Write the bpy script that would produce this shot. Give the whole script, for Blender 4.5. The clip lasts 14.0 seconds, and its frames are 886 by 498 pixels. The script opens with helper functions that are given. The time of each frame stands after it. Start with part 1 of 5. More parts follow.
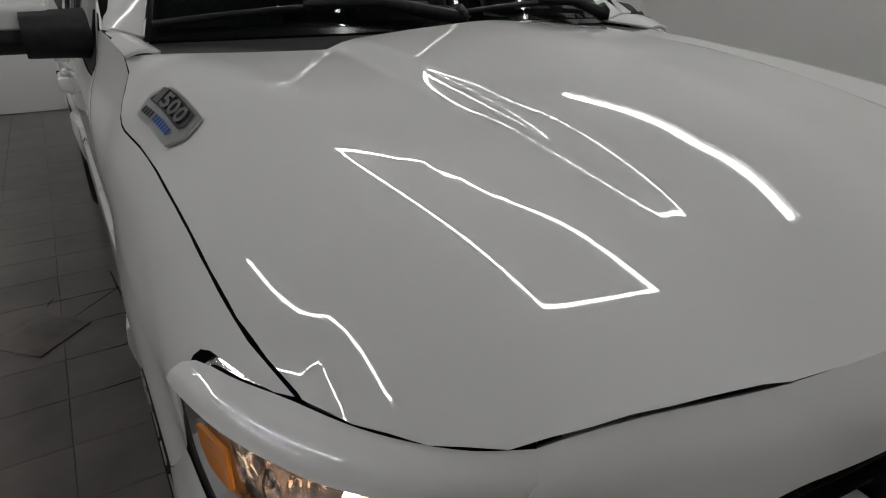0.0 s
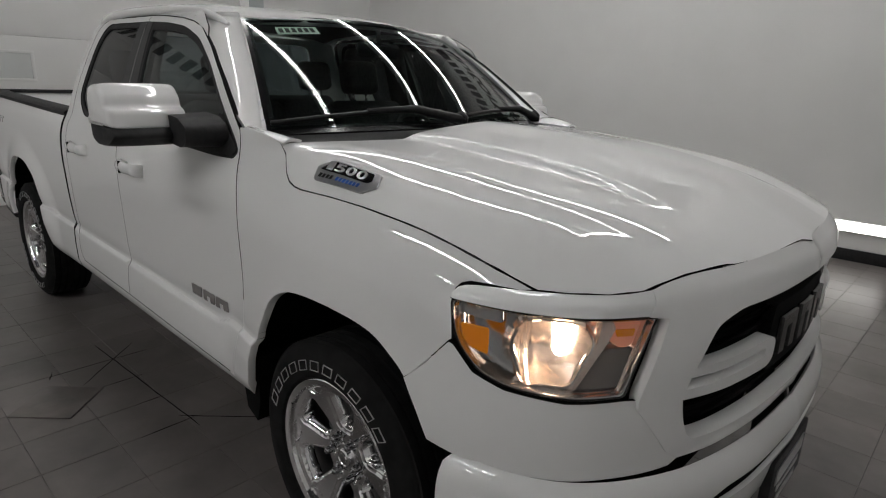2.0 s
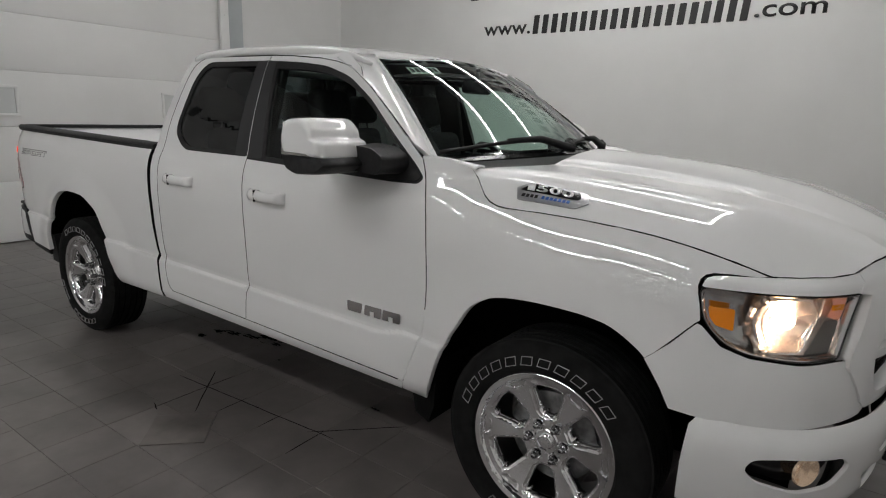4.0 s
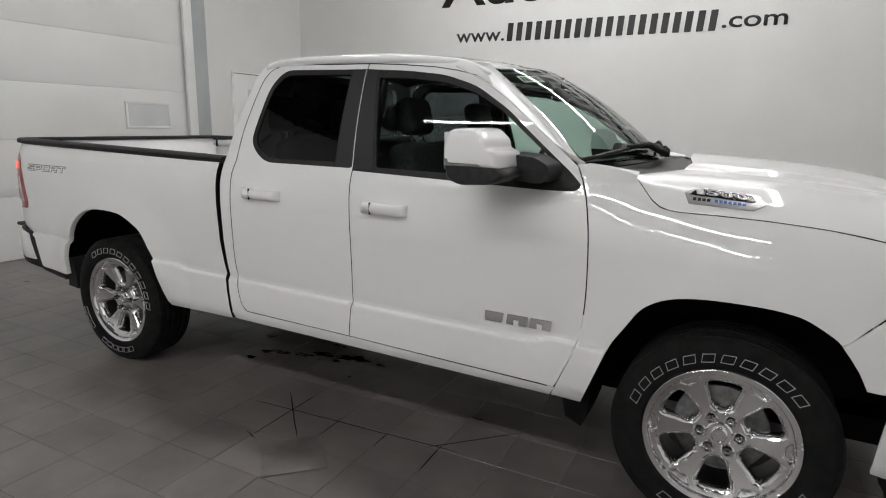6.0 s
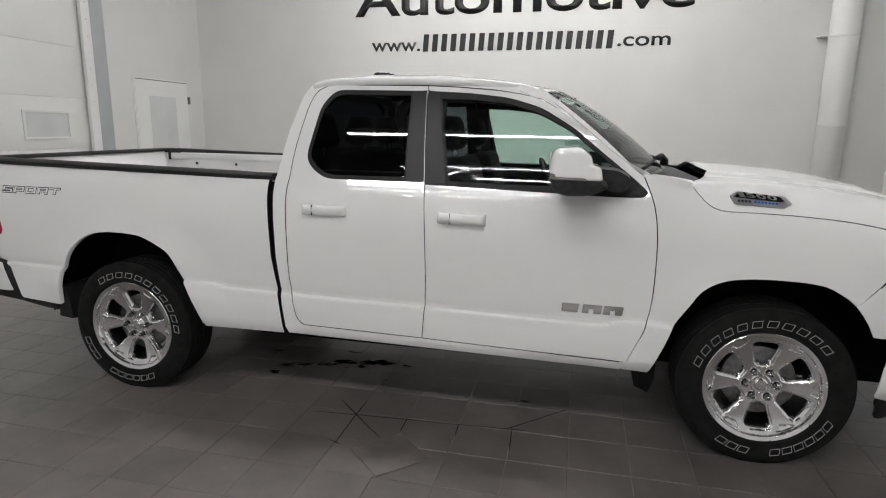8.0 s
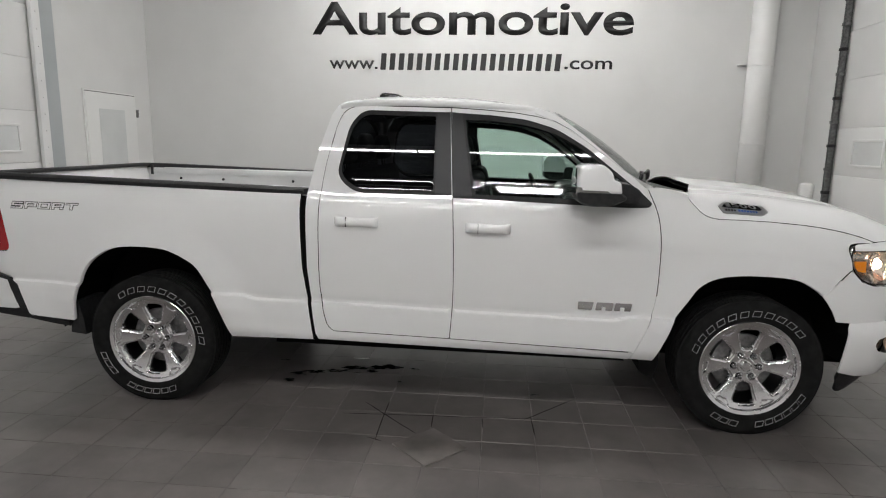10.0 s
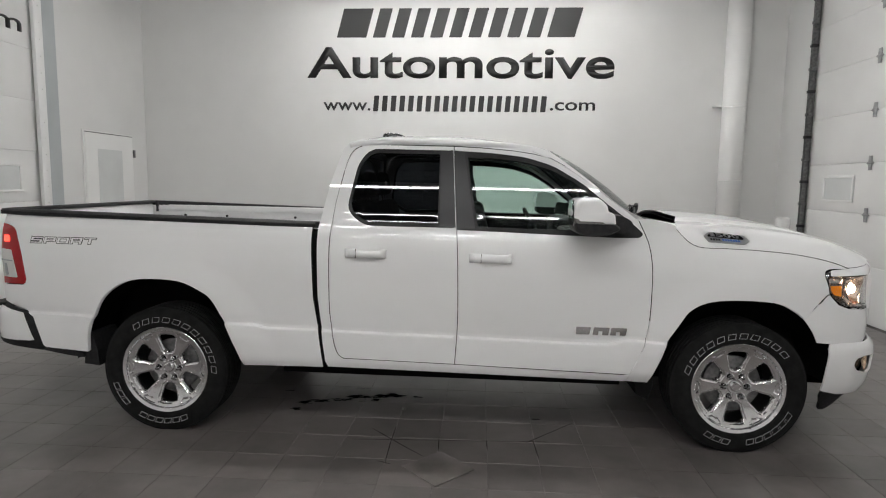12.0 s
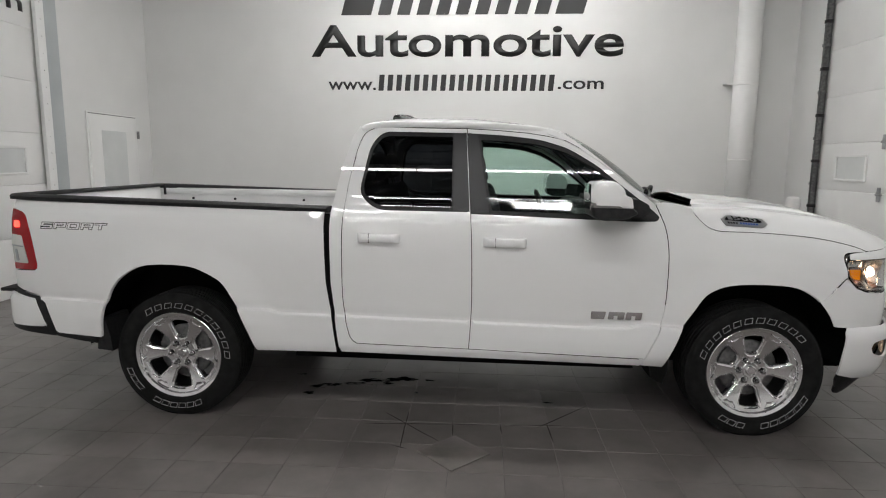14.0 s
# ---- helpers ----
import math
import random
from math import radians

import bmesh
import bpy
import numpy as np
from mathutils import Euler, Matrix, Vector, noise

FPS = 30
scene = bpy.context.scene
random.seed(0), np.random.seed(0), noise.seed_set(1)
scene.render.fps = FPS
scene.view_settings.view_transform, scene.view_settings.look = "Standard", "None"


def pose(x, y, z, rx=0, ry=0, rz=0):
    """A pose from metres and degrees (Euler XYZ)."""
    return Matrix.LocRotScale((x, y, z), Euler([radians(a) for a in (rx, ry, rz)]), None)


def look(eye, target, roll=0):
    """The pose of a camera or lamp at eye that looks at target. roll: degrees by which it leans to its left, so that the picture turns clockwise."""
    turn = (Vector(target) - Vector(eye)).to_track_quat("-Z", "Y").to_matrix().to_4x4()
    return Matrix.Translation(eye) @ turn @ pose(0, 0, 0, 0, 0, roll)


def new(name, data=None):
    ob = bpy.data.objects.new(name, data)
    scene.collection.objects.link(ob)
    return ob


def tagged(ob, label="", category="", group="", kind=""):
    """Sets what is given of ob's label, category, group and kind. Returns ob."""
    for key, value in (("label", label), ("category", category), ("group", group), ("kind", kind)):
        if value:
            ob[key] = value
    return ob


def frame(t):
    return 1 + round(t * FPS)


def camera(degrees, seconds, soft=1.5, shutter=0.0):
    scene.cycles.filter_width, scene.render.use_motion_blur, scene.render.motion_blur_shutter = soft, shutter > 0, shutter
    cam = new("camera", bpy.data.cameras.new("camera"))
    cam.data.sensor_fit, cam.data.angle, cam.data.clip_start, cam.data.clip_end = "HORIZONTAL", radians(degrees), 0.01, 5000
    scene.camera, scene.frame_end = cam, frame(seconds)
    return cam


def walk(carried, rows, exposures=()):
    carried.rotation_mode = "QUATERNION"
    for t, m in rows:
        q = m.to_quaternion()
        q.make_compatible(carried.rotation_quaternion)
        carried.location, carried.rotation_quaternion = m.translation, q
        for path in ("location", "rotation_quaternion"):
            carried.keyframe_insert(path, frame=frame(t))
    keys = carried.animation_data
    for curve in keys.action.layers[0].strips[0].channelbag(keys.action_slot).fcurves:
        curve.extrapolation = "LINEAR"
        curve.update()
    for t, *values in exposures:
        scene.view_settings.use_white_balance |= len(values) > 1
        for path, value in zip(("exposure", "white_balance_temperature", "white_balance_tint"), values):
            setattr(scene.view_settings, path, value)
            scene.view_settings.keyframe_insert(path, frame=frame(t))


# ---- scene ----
cam = camera(73.6, 14.0, soft=1.1)
PATH = [
    (0, (1.148, -1.046, 1.559), (-0.376, -0.072, 0.705), 0.94),
    (0.5, (1.148, -1.314, 1.559), (-0.290, -0.203, 0.724), 0.94),
    (1, (1.206, -1.520, 1.572), (-0.142, -0.250, 0.816), 1.56),
    (1.5, (1.289, -1.718, 1.574), (-0.045, -0.345, 0.995), 1.97),
    (2, (1.357, -1.979, 1.587), (0.038, -0.577, 1.044), 1.97),
    (2.5, (1.331, -2.226, 1.575), (0.040, -0.792, 1.046), 1.84),
    (3, (1.206, -2.413, 1.570), (-0.054, -0.943, 1.070), 1.69),
    (3.5, (1.023, -2.583, 1.582), (-0.189, -1.061, 1.120), 1.64),
    (4, (0.831, -2.811, 1.563), (-0.306, -1.225, 1.128), 1.67),
    (4.2, (0.752, -2.891, 1.570), (-0.357, -1.284, 1.136), 1.44),
    (6.3, (-0.157, -3.388, 1.555), (-0.992, -1.618, 1.144), 1.05),
    (6.5, (-0.272, -3.437, 1.554), (-1.056, -1.644, 1.143), 1.08),
    (7, (-0.538, -3.605, 1.555), (-1.198, -1.762, 1.145), 1.14),
    (7.5, (-0.731, -3.844, 1.601), (-1.279, -1.963, 1.200), 1.01),
    (7.7, (-0.808, -3.897, 1.618), (-1.311, -2.004, 1.214), 0.79),
    (9.8, (-1.446, -4.384, 1.639), (-1.622, -2.426, 1.272), 1.17),
    (10, (-1.465, -4.360, 1.640), (-1.640, -2.399, 1.287), 1.03),
    (10.5, (-1.522, -4.315, 1.636), (-1.689, -2.344, 1.341), 0.90),
    (11, (-1.558, -4.358, 1.613), (-1.711, -2.378, 1.375), 0.84),
    (11.5, (-1.567, -4.472, 1.605), (-1.701, -2.490, 1.379), 0.77),
    (12, (-1.576, -4.573, 1.618), (-1.699, -2.589, 1.394), 0.76),
    (12.5, (-1.589, -4.571, 1.620), (-1.705, -2.587, 1.393), 0.71),
    (13, (-1.610, -4.544, 1.623), (-1.721, -2.563, 1.370), 0.60),
    (13.5, (-1.635, -4.529, 1.637), (-1.749, -2.553, 1.350), 0.54),
    (14, (-1.647, -4.537, 1.647), (-1.777, -2.563, 1.352), 0.53),
]
walk(cam, [(t, look(eye, target, roll)) for t, eye, target, roll in PATH], [(0.0, -1.22), (0.5, -1.15), (1.0, -1.17), (1.5, -1.08), (2.0, -0.8), (2.5, -0.7), (3.0, -0.58), (3.5, -0.58), (4.2, -0.54), (6.3, -0.11), (7.7, -0.05), (10.0, -0.04), (11.0, -0.1), (14.0, -0.1)])

# ---- world and light ----
world = bpy.data.worlds.new("world")
scene.world = world
world.use_nodes = True
world.node_tree.nodes["Background"].inputs[0].default_value = (0.5, 0.5, 0.5, 1)
world.node_tree.nodes["Background"].inputs[1].default_value = 0.0

STRIP_GLOW = 50.0
CEILING, LAMP_Z = 5.1, 4.85
WALL_N, WALL_W, WALL_E, WALL_S = 4.965, -7.08, 3.0, -9.5


# ---- materials ----
def material(name, colour, rough=0.5, metal=0.0, coat=0.0, glow=0.0, spec=0.5):
    m = bpy.data.materials.new(name)
    m.use_nodes = True
    b = m.node_tree.nodes["Principled BSDF"]
    b.inputs["Base Color"].default_value = (*colour, 1)
    b.inputs["Roughness"].default_value = rough
    b.inputs["Metallic"].default_value = metal
    b.inputs["Coat Weight"].default_value = coat
    b.inputs["Coat Roughness"].default_value = 0.02
    b.inputs["Specular IOR Level"].default_value = spec
    if glow:
        b.inputs["Emission Color"].default_value = (*colour, 1)
        b.inputs["Emission Strength"].default_value = glow
    return m


def link(m, a, out, b, inp):
    m.node_tree.links.new(a.outputs[out], b.inputs[inp])


def add(m, kind, **values):
    n = m.node_tree.nodes.new(kind)
    for k, v in values.items():
        n.inputs[k.replace("_", " ")].default_value = v
    return n


def grain(m, scale, low, high, bump=0.0, detail=4.0, distort=0.0, rough=None, stretch=None):
    """Colour that wanders between two tones, with a fine relief."""
    b = m.node_tree.nodes["Principled BSDF"]
    tc = add(m, "ShaderNodeTexCoord")
    src = tc
    out = "Object"
    if stretch:
        mp = add(m, "ShaderNodeMapping", Scale=stretch)
        link(m, tc, "Object", mp, "Vector")
        src, out = mp, "Vector"
    n = add(m, "ShaderNodeTexNoise", Scale=scale, Detail=detail, Distortion=distort)
    link(m, src, out, n, "Vector")
    r = add(m, "ShaderNodeValToRGB")
    r.color_ramp.elements[0].position, r.color_ramp.elements[1].position = 0.3, 0.7
    r.color_ramp.elements[0].color, r.color_ramp.elements[1].color = (*low, 1), (*high, 1)
    link(m, n, "Fac", r, "Fac")
    link(m, r, "Color", b, "Base Color")
    if bump:
        f = add(m, "ShaderNodeTexNoise", Scale=scale * 12, Detail=3.0)
        link(m, src, out, f, "Vector")
        u = add(m, "ShaderNodeBump", Strength=bump, Distance=0.002)
        link(m, f, "Fac", u, "Height")
        link(m, u, "Normal", b, "Normal")
    if rough:
        q = add(m, "ShaderNodeMapRange", To_Min=rough[0], To_Max=rough[1])
        link(m, n, "Fac", q, "Value")
        link(m, q, "Result", b, "Roughness")
    return m


def glass(name, tint, ior=1.5):
    """A thin pane: what passes through is tinted, what is mirrored follows the angle."""
    m = bpy.data.materials.new(name)
    m.use_nodes = True
    t = m.node_tree
    t.nodes.remove(t.nodes["Principled BSDF"])
    clear = add(m, "ShaderNodeBsdfTransparent", Color=(*tint, 1))
    gloss = add(m, "ShaderNodeBsdfGlossy", Roughness=0.0)
    fres = add(m, "ShaderNodeFresnel", IOR=ior)
    mix = add(m, "ShaderNodeMixShader")
    link(m, fres, "Fac", mix, 0)
    t.links.new(clear.outputs[0], mix.inputs[1])
    t.links.new(gloss.outputs[0], mix.inputs[2])
    t.links.new(mix.outputs[0], t.nodes["Material Output"].inputs["Surface"])
    return m


def floor_tile():
    """Dark porcelain: every tile a little different, cloudy, scuffed and dulled in patches."""
    m = material("slate floor tile", (0.1, 0.1, 0.1), 0.4)
    b = m.node_tree.nodes["Principled BSDF"]
    geo = add(m, "ShaderNodeNewGeometry")
    cloud = add(m, "ShaderNodeTexNoise", Scale=1.3, Detail=3.0, Roughness=0.5)
    fine = add(m, "ShaderNodeTexNoise", Scale=4.0, Detail=6.0, Roughness=0.6)
    link(m, geo, "Position", cloud, "Vector")
    link(m, geo, "Position", fine, "Vector")
    ob = add(m, "ShaderNodeObjectInfo")
    sum1 = add(m, "ShaderNodeMath")
    link(m, cloud, "Fac", sum1, 0)
    link(m, fine, "Fac", sum1, 1)
    each = add(m, "ShaderNodeMath")
    link(m, geo, "Random Per Island", each, 0)
    link(m, ob, "Random", each, 1)
    wrap = add(m, "ShaderNodeMath")
    wrap.operation = "FRACT"
    link(m, each, "Value", wrap, 0)
    scaled = add(m, "ShaderNodeMath")
    scaled.operation = "MULTIPLY_ADD"
    scaled.inputs[1].default_value = 0.22
    link(m, wrap, "Value", scaled, 0)
    link(m, sum1, "Value", scaled, 2)
    r = add(m, "ShaderNodeValToRGB")
    r.color_ramp.elements[0].position, r.color_ramp.elements[1].position = 0.30, 0.92
    r.color_ramp.elements[0].color, r.color_ramp.elements[1].color = (0.066, 0.059, 0.057, 1), (0.228, 0.205, 0.197, 1)
    half = add(m, "ShaderNodeMath")
    half.operation = "MULTIPLY"
    half.inputs[1].default_value = 0.55
    link(m, scaled, "Value", half, 0)
    link(m, half, "Value", r, "Fac")
    link(m, r, "Color", b, "Base Color")
    q = add(m, "ShaderNodeMapRange", From_Min=0.2, From_Max=0.8, To_Min=0.26, To_Max=0.36)
    link(m, cloud, "Fac", q, "Value")
    link(m, q, "Result", b, "Roughness")
    u = add(m, "ShaderNodeBump", Strength=0.02, Distance=0.001)
    link(m, fine, "Fac", u, "Height")
    link(m, u, "Normal", b, "Normal")
    return m


PAINT = material("white car paint", (0.87, 0.87, 0.87), 0.6, coat=1.0, spec=0.05)
PAINT.node_tree.nodes["Principled BSDF"].inputs["Coat IOR"].default_value = 1.65
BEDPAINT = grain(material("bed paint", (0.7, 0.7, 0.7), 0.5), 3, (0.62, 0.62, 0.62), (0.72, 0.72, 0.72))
BLACK = grain(material("black trim", (0.02, 0.02, 0.02), 0.55, spec=0.28), 40, (0.012, 0.012, 0.013), (0.024, 0.024, 0.025), 0.3)
PILLAR = material("pillar film", (0.026, 0.026, 0.028), 0.42, spec=0.35)
GLOSSBLACK = material("gloss black", (0.01, 0.01, 0.011), 0.15)
WELL = material("wheel well liner", (0.006, 0.006, 0.006), 0.9, spec=0.1)
RUBBER = grain(material("tyre rubber", (0.02, 0.02, 0.02), 0.85, spec=0.12), 20, (0.009, 0.009, 0.009), (0.016, 0.016, 0.016), 0.3)
LETTER = material("raised white outline", (0.45, 0.45, 0.45), 0.6)
CHROME = material("chrome", (0.82, 0.82, 0.83), 0.11, metal=1.0)
SATIN = material("satin metal", (0.28, 0.28, 0.29), 0.3, metal=1.0)
STEEL = grain(material("brake steel", (0.2, 0.2, 0.2), 0.45, metal=1.0), 30, (0.12, 0.12, 0.12), (0.25, 0.25, 0.25))
CLEAR = glass("clear glass", (0.72, 0.86, 0.80))
TINTED = glass("privacy glass", (0.10, 0.11, 0.12))
LENS = glass("lamp lens", (0.92, 0.92, 0.92), 1.4)
# slight glow stands in for light caught by the amber, which is unlit
AMBER = material("faintly glowing amber reflector", (0.9, 0.30, 0.01), 0.2, coat=1.0, glow=0.12)
REDLENS = material("red lens", (0.34, 0.004, 0.008), 0.2, coat=0.25, spec=0.25)
CLOTH = grain(material("seat cloth", (0.03, 0.03, 0.032), 0.9), 60, (0.02, 0.02, 0.022), (0.045, 0.045, 0.048), 0.4)
DASH = grain(material("dashboard", (0.02, 0.02, 0.02), 0.7), 50, (0.014, 0.014, 0.015), (0.026, 0.026, 0.027), 0.3)
WALLPAINT = grain(material("white wall paint", (0.78, 0.78, 0.77), 0.6), 1.3, (0.69, 0.69, 0.68), (0.735, 0.735, 0.725), 0.06)
DOORPAINT = grain(material("white door panel", (0.8, 0.8, 0.79), 0.5), 1.0, (0.76, 0.76, 0.75), (0.82, 0.82, 0.81), 0.05)
GALV = grain(material("galvanised steel", (0.45, 0.45, 0.46), 0.4, metal=0.8), 15, (0.3, 0.3, 0.31), (0.5, 0.5, 0.51))
GREYPAINT = grain(material("grey jamb paint", (0.42, 0.45, 0.46), 0.6), 2, (0.40, 0.43, 0.44), (0.45, 0.48, 0.49))
CEILMAT = grain(material("dark ceiling deck", (0.06, 0.06, 0.06), 0.7), 2, (0.05, 0.05, 0.05), (0.08, 0.08, 0.08))
TILE = floor_tile()
BROWNTILE = grain(material("dusty loose tile", (0.2, 0.17, 0.15), 0.4), 5, (0.075, 0.067, 0.064), (0.19, 0.168, 0.158), 0.2, rough=(0.28, 0.42))
GROUT = grain(material("grey grout", (0.1, 0.1, 0.1), 0.9), 2.2, (0.03, 0.029, 0.028), (0.23, 0.21, 0.20))
SIGNBLACK = material("black vinyl lettering", (0.012, 0.012, 0.012), 0.45)
PANE = grain(material("frosted pane", (0.55, 0.57, 0.57), 0.35), 3, (0.60, 0.615, 0.61), (0.66, 0.675, 0.67))
LAMPCHROME = material("lamp chrome", (0.78, 0.78, 0.78), 0.16, metal=1.0)
PANELGREY = material("grey lamp panel", (0.22, 0.21, 0.21), 0.28, metal=0.7)
# chrome tinted peach, part of the bulb's warm light put into the colour
WARMBOWL = material("warm lit reflector", (0.95, 0.82, 0.74), 0.25, metal=1.0)
TURNLAMP = material("orange lamp", (0.9, 0.36, 0.22), 0.15, coat=1.0, glow=0.25)
BULB = material("headlamp bulb", (1.0, 0.76, 0.55), 0.3, glow=115.0)
SILVER = material("silver paint", (0.52, 0.52, 0.53), 0.28, metal=0.75)
CRACK = material("scored joint", (0.012, 0.011, 0.010), 0.9, spec=0.1)
WATER = material("water film", (0.012, 0.012, 0.012), 0.03)
# barrel metal darkened, the shade behind the spokes put into its colour
BARREL = material("shaded barrel metal", (0.12, 0.12, 0.12), 0.35, metal=1.0)
# near black for body joints, their shade put into the colour
SEAM = material("seam shade black", (0.008, 0.008, 0.008), 0.9, spec=0.1)
BRIGHTTUBE = material("bright led strip", (1.0, 0.99, 0.975), 0.5, glow=STRIP_GLOW * 1.5)
TUBE = material("led strip", (1.0, 0.99, 0.975), 0.5, glow=STRIP_GLOW)


# ---- mesh tools ----
def thing(name, label, category, group="", kind=""):
    return tagged(new(name), label, category, group, kind)


def part(name, bm, mat, parent=None, label=""):
    """Links a bmesh or a mesh as one object under a thing or a part."""
    if isinstance(bm, bmesh.types.BMesh):
        me = bpy.data.meshes.new(name)
        bm.normal_update()
        bm.to_mesh(me)
        bm.free()
    else:
        me = bm
    if mat is not None and not me.materials:
        me.materials.append(mat)
    ob = new(name, me)
    ob.parent = parent
    if label:
        tagged(ob, label)
    return ob


def smooth(bm, angle=35):
    for f in bm.faces:
        f.smooth = True
    for e in bm.edges:
        if len(e.link_faces) == 2 and e.calc_face_angle(0) > radians(angle):
            e.smooth = False
    return bm


def box(x0, x1, y0, y1, z0, z1, bevel=0.0, bm=None, turn=None, seg=2):
    own = bm is None
    bm = bm or bmesh.new()
    m = Matrix.Translation(((x0 + x1) / 2, (y0 + y1) / 2, (z0 + z1) / 2))
    if turn is not None:
        m = m @ turn
    m = m @ Matrix.Diagonal((abs(x1 - x0), abs(y1 - y0), abs(z1 - z0), 1))
    made = bmesh.ops.create_cube(bm, size=1, matrix=m)
    if bevel:
        edges = {e for v in made["verts"] for e in v.link_edges}
        bmesh.ops.bevel(bm, geom=list(edges), offset=bevel, segments=seg, affect="EDGES", profile=0.5)
    return smooth(bm) if bevel else bm


def tube(points, radius, n=8, bm=None):
    """A round bar along a run of points."""
    bm = bm or bmesh.new()
    pts = [Vector(p) for p in points]
    rings = []
    for i, p in enumerate(pts):
        d = (pts[min(i + 1, len(pts) - 1)] - pts[max(i - 1, 0)]).normalized()
        a = d.orthogonal().normalized() if not rings else (a - d * a.dot(d)).normalized()
        b = d.cross(a)
        r = radius[i] if isinstance(radius, (list, tuple)) else radius
        rings.append([bm.verts.new(p + r * (math.cos(k * math.tau / n) * a + math.sin(k * math.tau / n) * b)) for k in range(n)])
    for u, v in zip(rings, rings[1:]):
        for k in range(n):
            bm.faces.new((u[k], u[(k + 1) % n], v[(k + 1) % n], v[k]))
    bm.faces.new(rings[0][::-1])
    bm.faces.new(rings[-1])
    return smooth(bm, 50)


def lathe(profile, n=48, bm=None, closed=False):
    """Turns (radius, depth) pairs about the y axis."""
    bm = bm or bmesh.new()
    rings = []
    for r, y in profile:
        rings.append([bm.verts.new((r * math.cos(k * math.tau / n), y, r * math.sin(k * math.tau / n))) for k in range(n)])
    run = list(zip(rings, rings[1:])) + ([(rings[-1], rings[0])] if closed else [])
    for u, v in run:
        for k in range(n):
            bm.faces.new((u[k], v[k], v[(k + 1) % n], u[(k + 1) % n]))
    bmesh.ops.recalc_face_normals(bm, faces=bm.faces)
    return smooth(bm, 30)


def prism(points, depth, bm=None, place=None, bevel=0.0):
    """A flat outline in x, z pushed back in y by depth."""
    bm = bm or bmesh.new()
    place = place or Matrix.Identity(4)
    front = [bm.verts.new(place @ Vector((x, 0, z))) for x, z in points]
    back = [bm.verts.new(place @ Vector((x, depth, z))) for x, z in points]
    faces = [bm.faces.new(front), bm.faces.new(back[::-1])]
    n = len(points)
    for i in range(n):
        faces.append(bm.faces.new((front[i], back[i], back[(i + 1) % n], front[(i + 1) % n])))
    bmesh.ops.recalc_face_normals(bm, faces=faces)
    if bevel:
        bmesh.ops.bevel(bm, geom=list({e for f in faces for e in f.edges}), offset=bevel, segments=2, affect="EDGES", profile=0.5)
    return bm


def curve(xs, ys):
    """A smooth curve through points that never overshoots between them."""
    xs, ys = np.array(xs, float), np.array(ys, float)
    h, d = np.diff(xs), np.diff(ys) / np.diff(xs)
    m = np.zeros(len(xs))
    for i in range(1, len(xs) - 1):
        if d[i - 1] * d[i] > 0:
            w1, w2 = 2 * h[i] + h[i - 1], h[i] + 2 * h[i - 1]
            m[i] = (w1 + w2) / (w1 / d[i - 1] + w2 / d[i])
    m[0], m[-1] = d[0], d[-1]

    def at(x):
        i = min(max(int(np.searchsorted(xs, x)) - 1, 0), len(h) - 1)
        t = (x - xs[i]) / h[i]
        if x < xs[0] or x > xs[-1]:
            k = 0 if x < xs[0] else -1
            return float(ys[k] + m[k] * (x - xs[k]))
        return float(ys[i] * (1 + 2 * t) * (1 - t) ** 2 + h[i] * m[i] * t * (1 - t) ** 2 + ys[i + 1] * t * t * (3 - 2 * t) + h[i] * m[i + 1] * t * t * (t - 1))
    return at


def rounded(poly, r, n=4):
    """The outline with its corners rounded; r is one radius or one for each corner."""
    out, k = [], len(poly)
    for i, p in enumerate(poly):
        q = r[i] if isinstance(r, (list, tuple)) else r
        p, a, b = Vector(p), Vector(poly[i - 1]), Vector(poly[(i + 1) % k])
        q = min(q, (a - p).length * 0.45, (b - p).length * 0.45)
        if q < 1e-4:
            out.append(tuple(p))
            continue
        s, e = p + (a - p).normalized() * q, p + (b - p).normalized() * q
        for j in range(n + 1):
            t = j / n
            out.append(tuple(s * (1 - t) ** 2 + p * 2 * t * (1 - t) + e * t * t))
    return out


def inside(p, poly):
    x, y = p
    hit = False
    for (x0, y0), (x1, y1) in zip(poly, poly[1:] + poly[:1]):
        if (y0 > y) != (y1 > y) and x < (x1 - x0) * (y - y0) / (y1 - y0) + x0:
            hit = not hit
    return hit


def dense(poly, step):
    out = []
    for a, b in zip(poly, poly[1:] + poly[:1]):
        n = max(1, int(math.hypot(b[0] - a[0], b[1] - a[1]) / step))
        out += [(a[0] + (b[0] - a[0]) * i / n, a[1] + (b[1] - a[1]) * i / n) for i in range(n)]
    return out


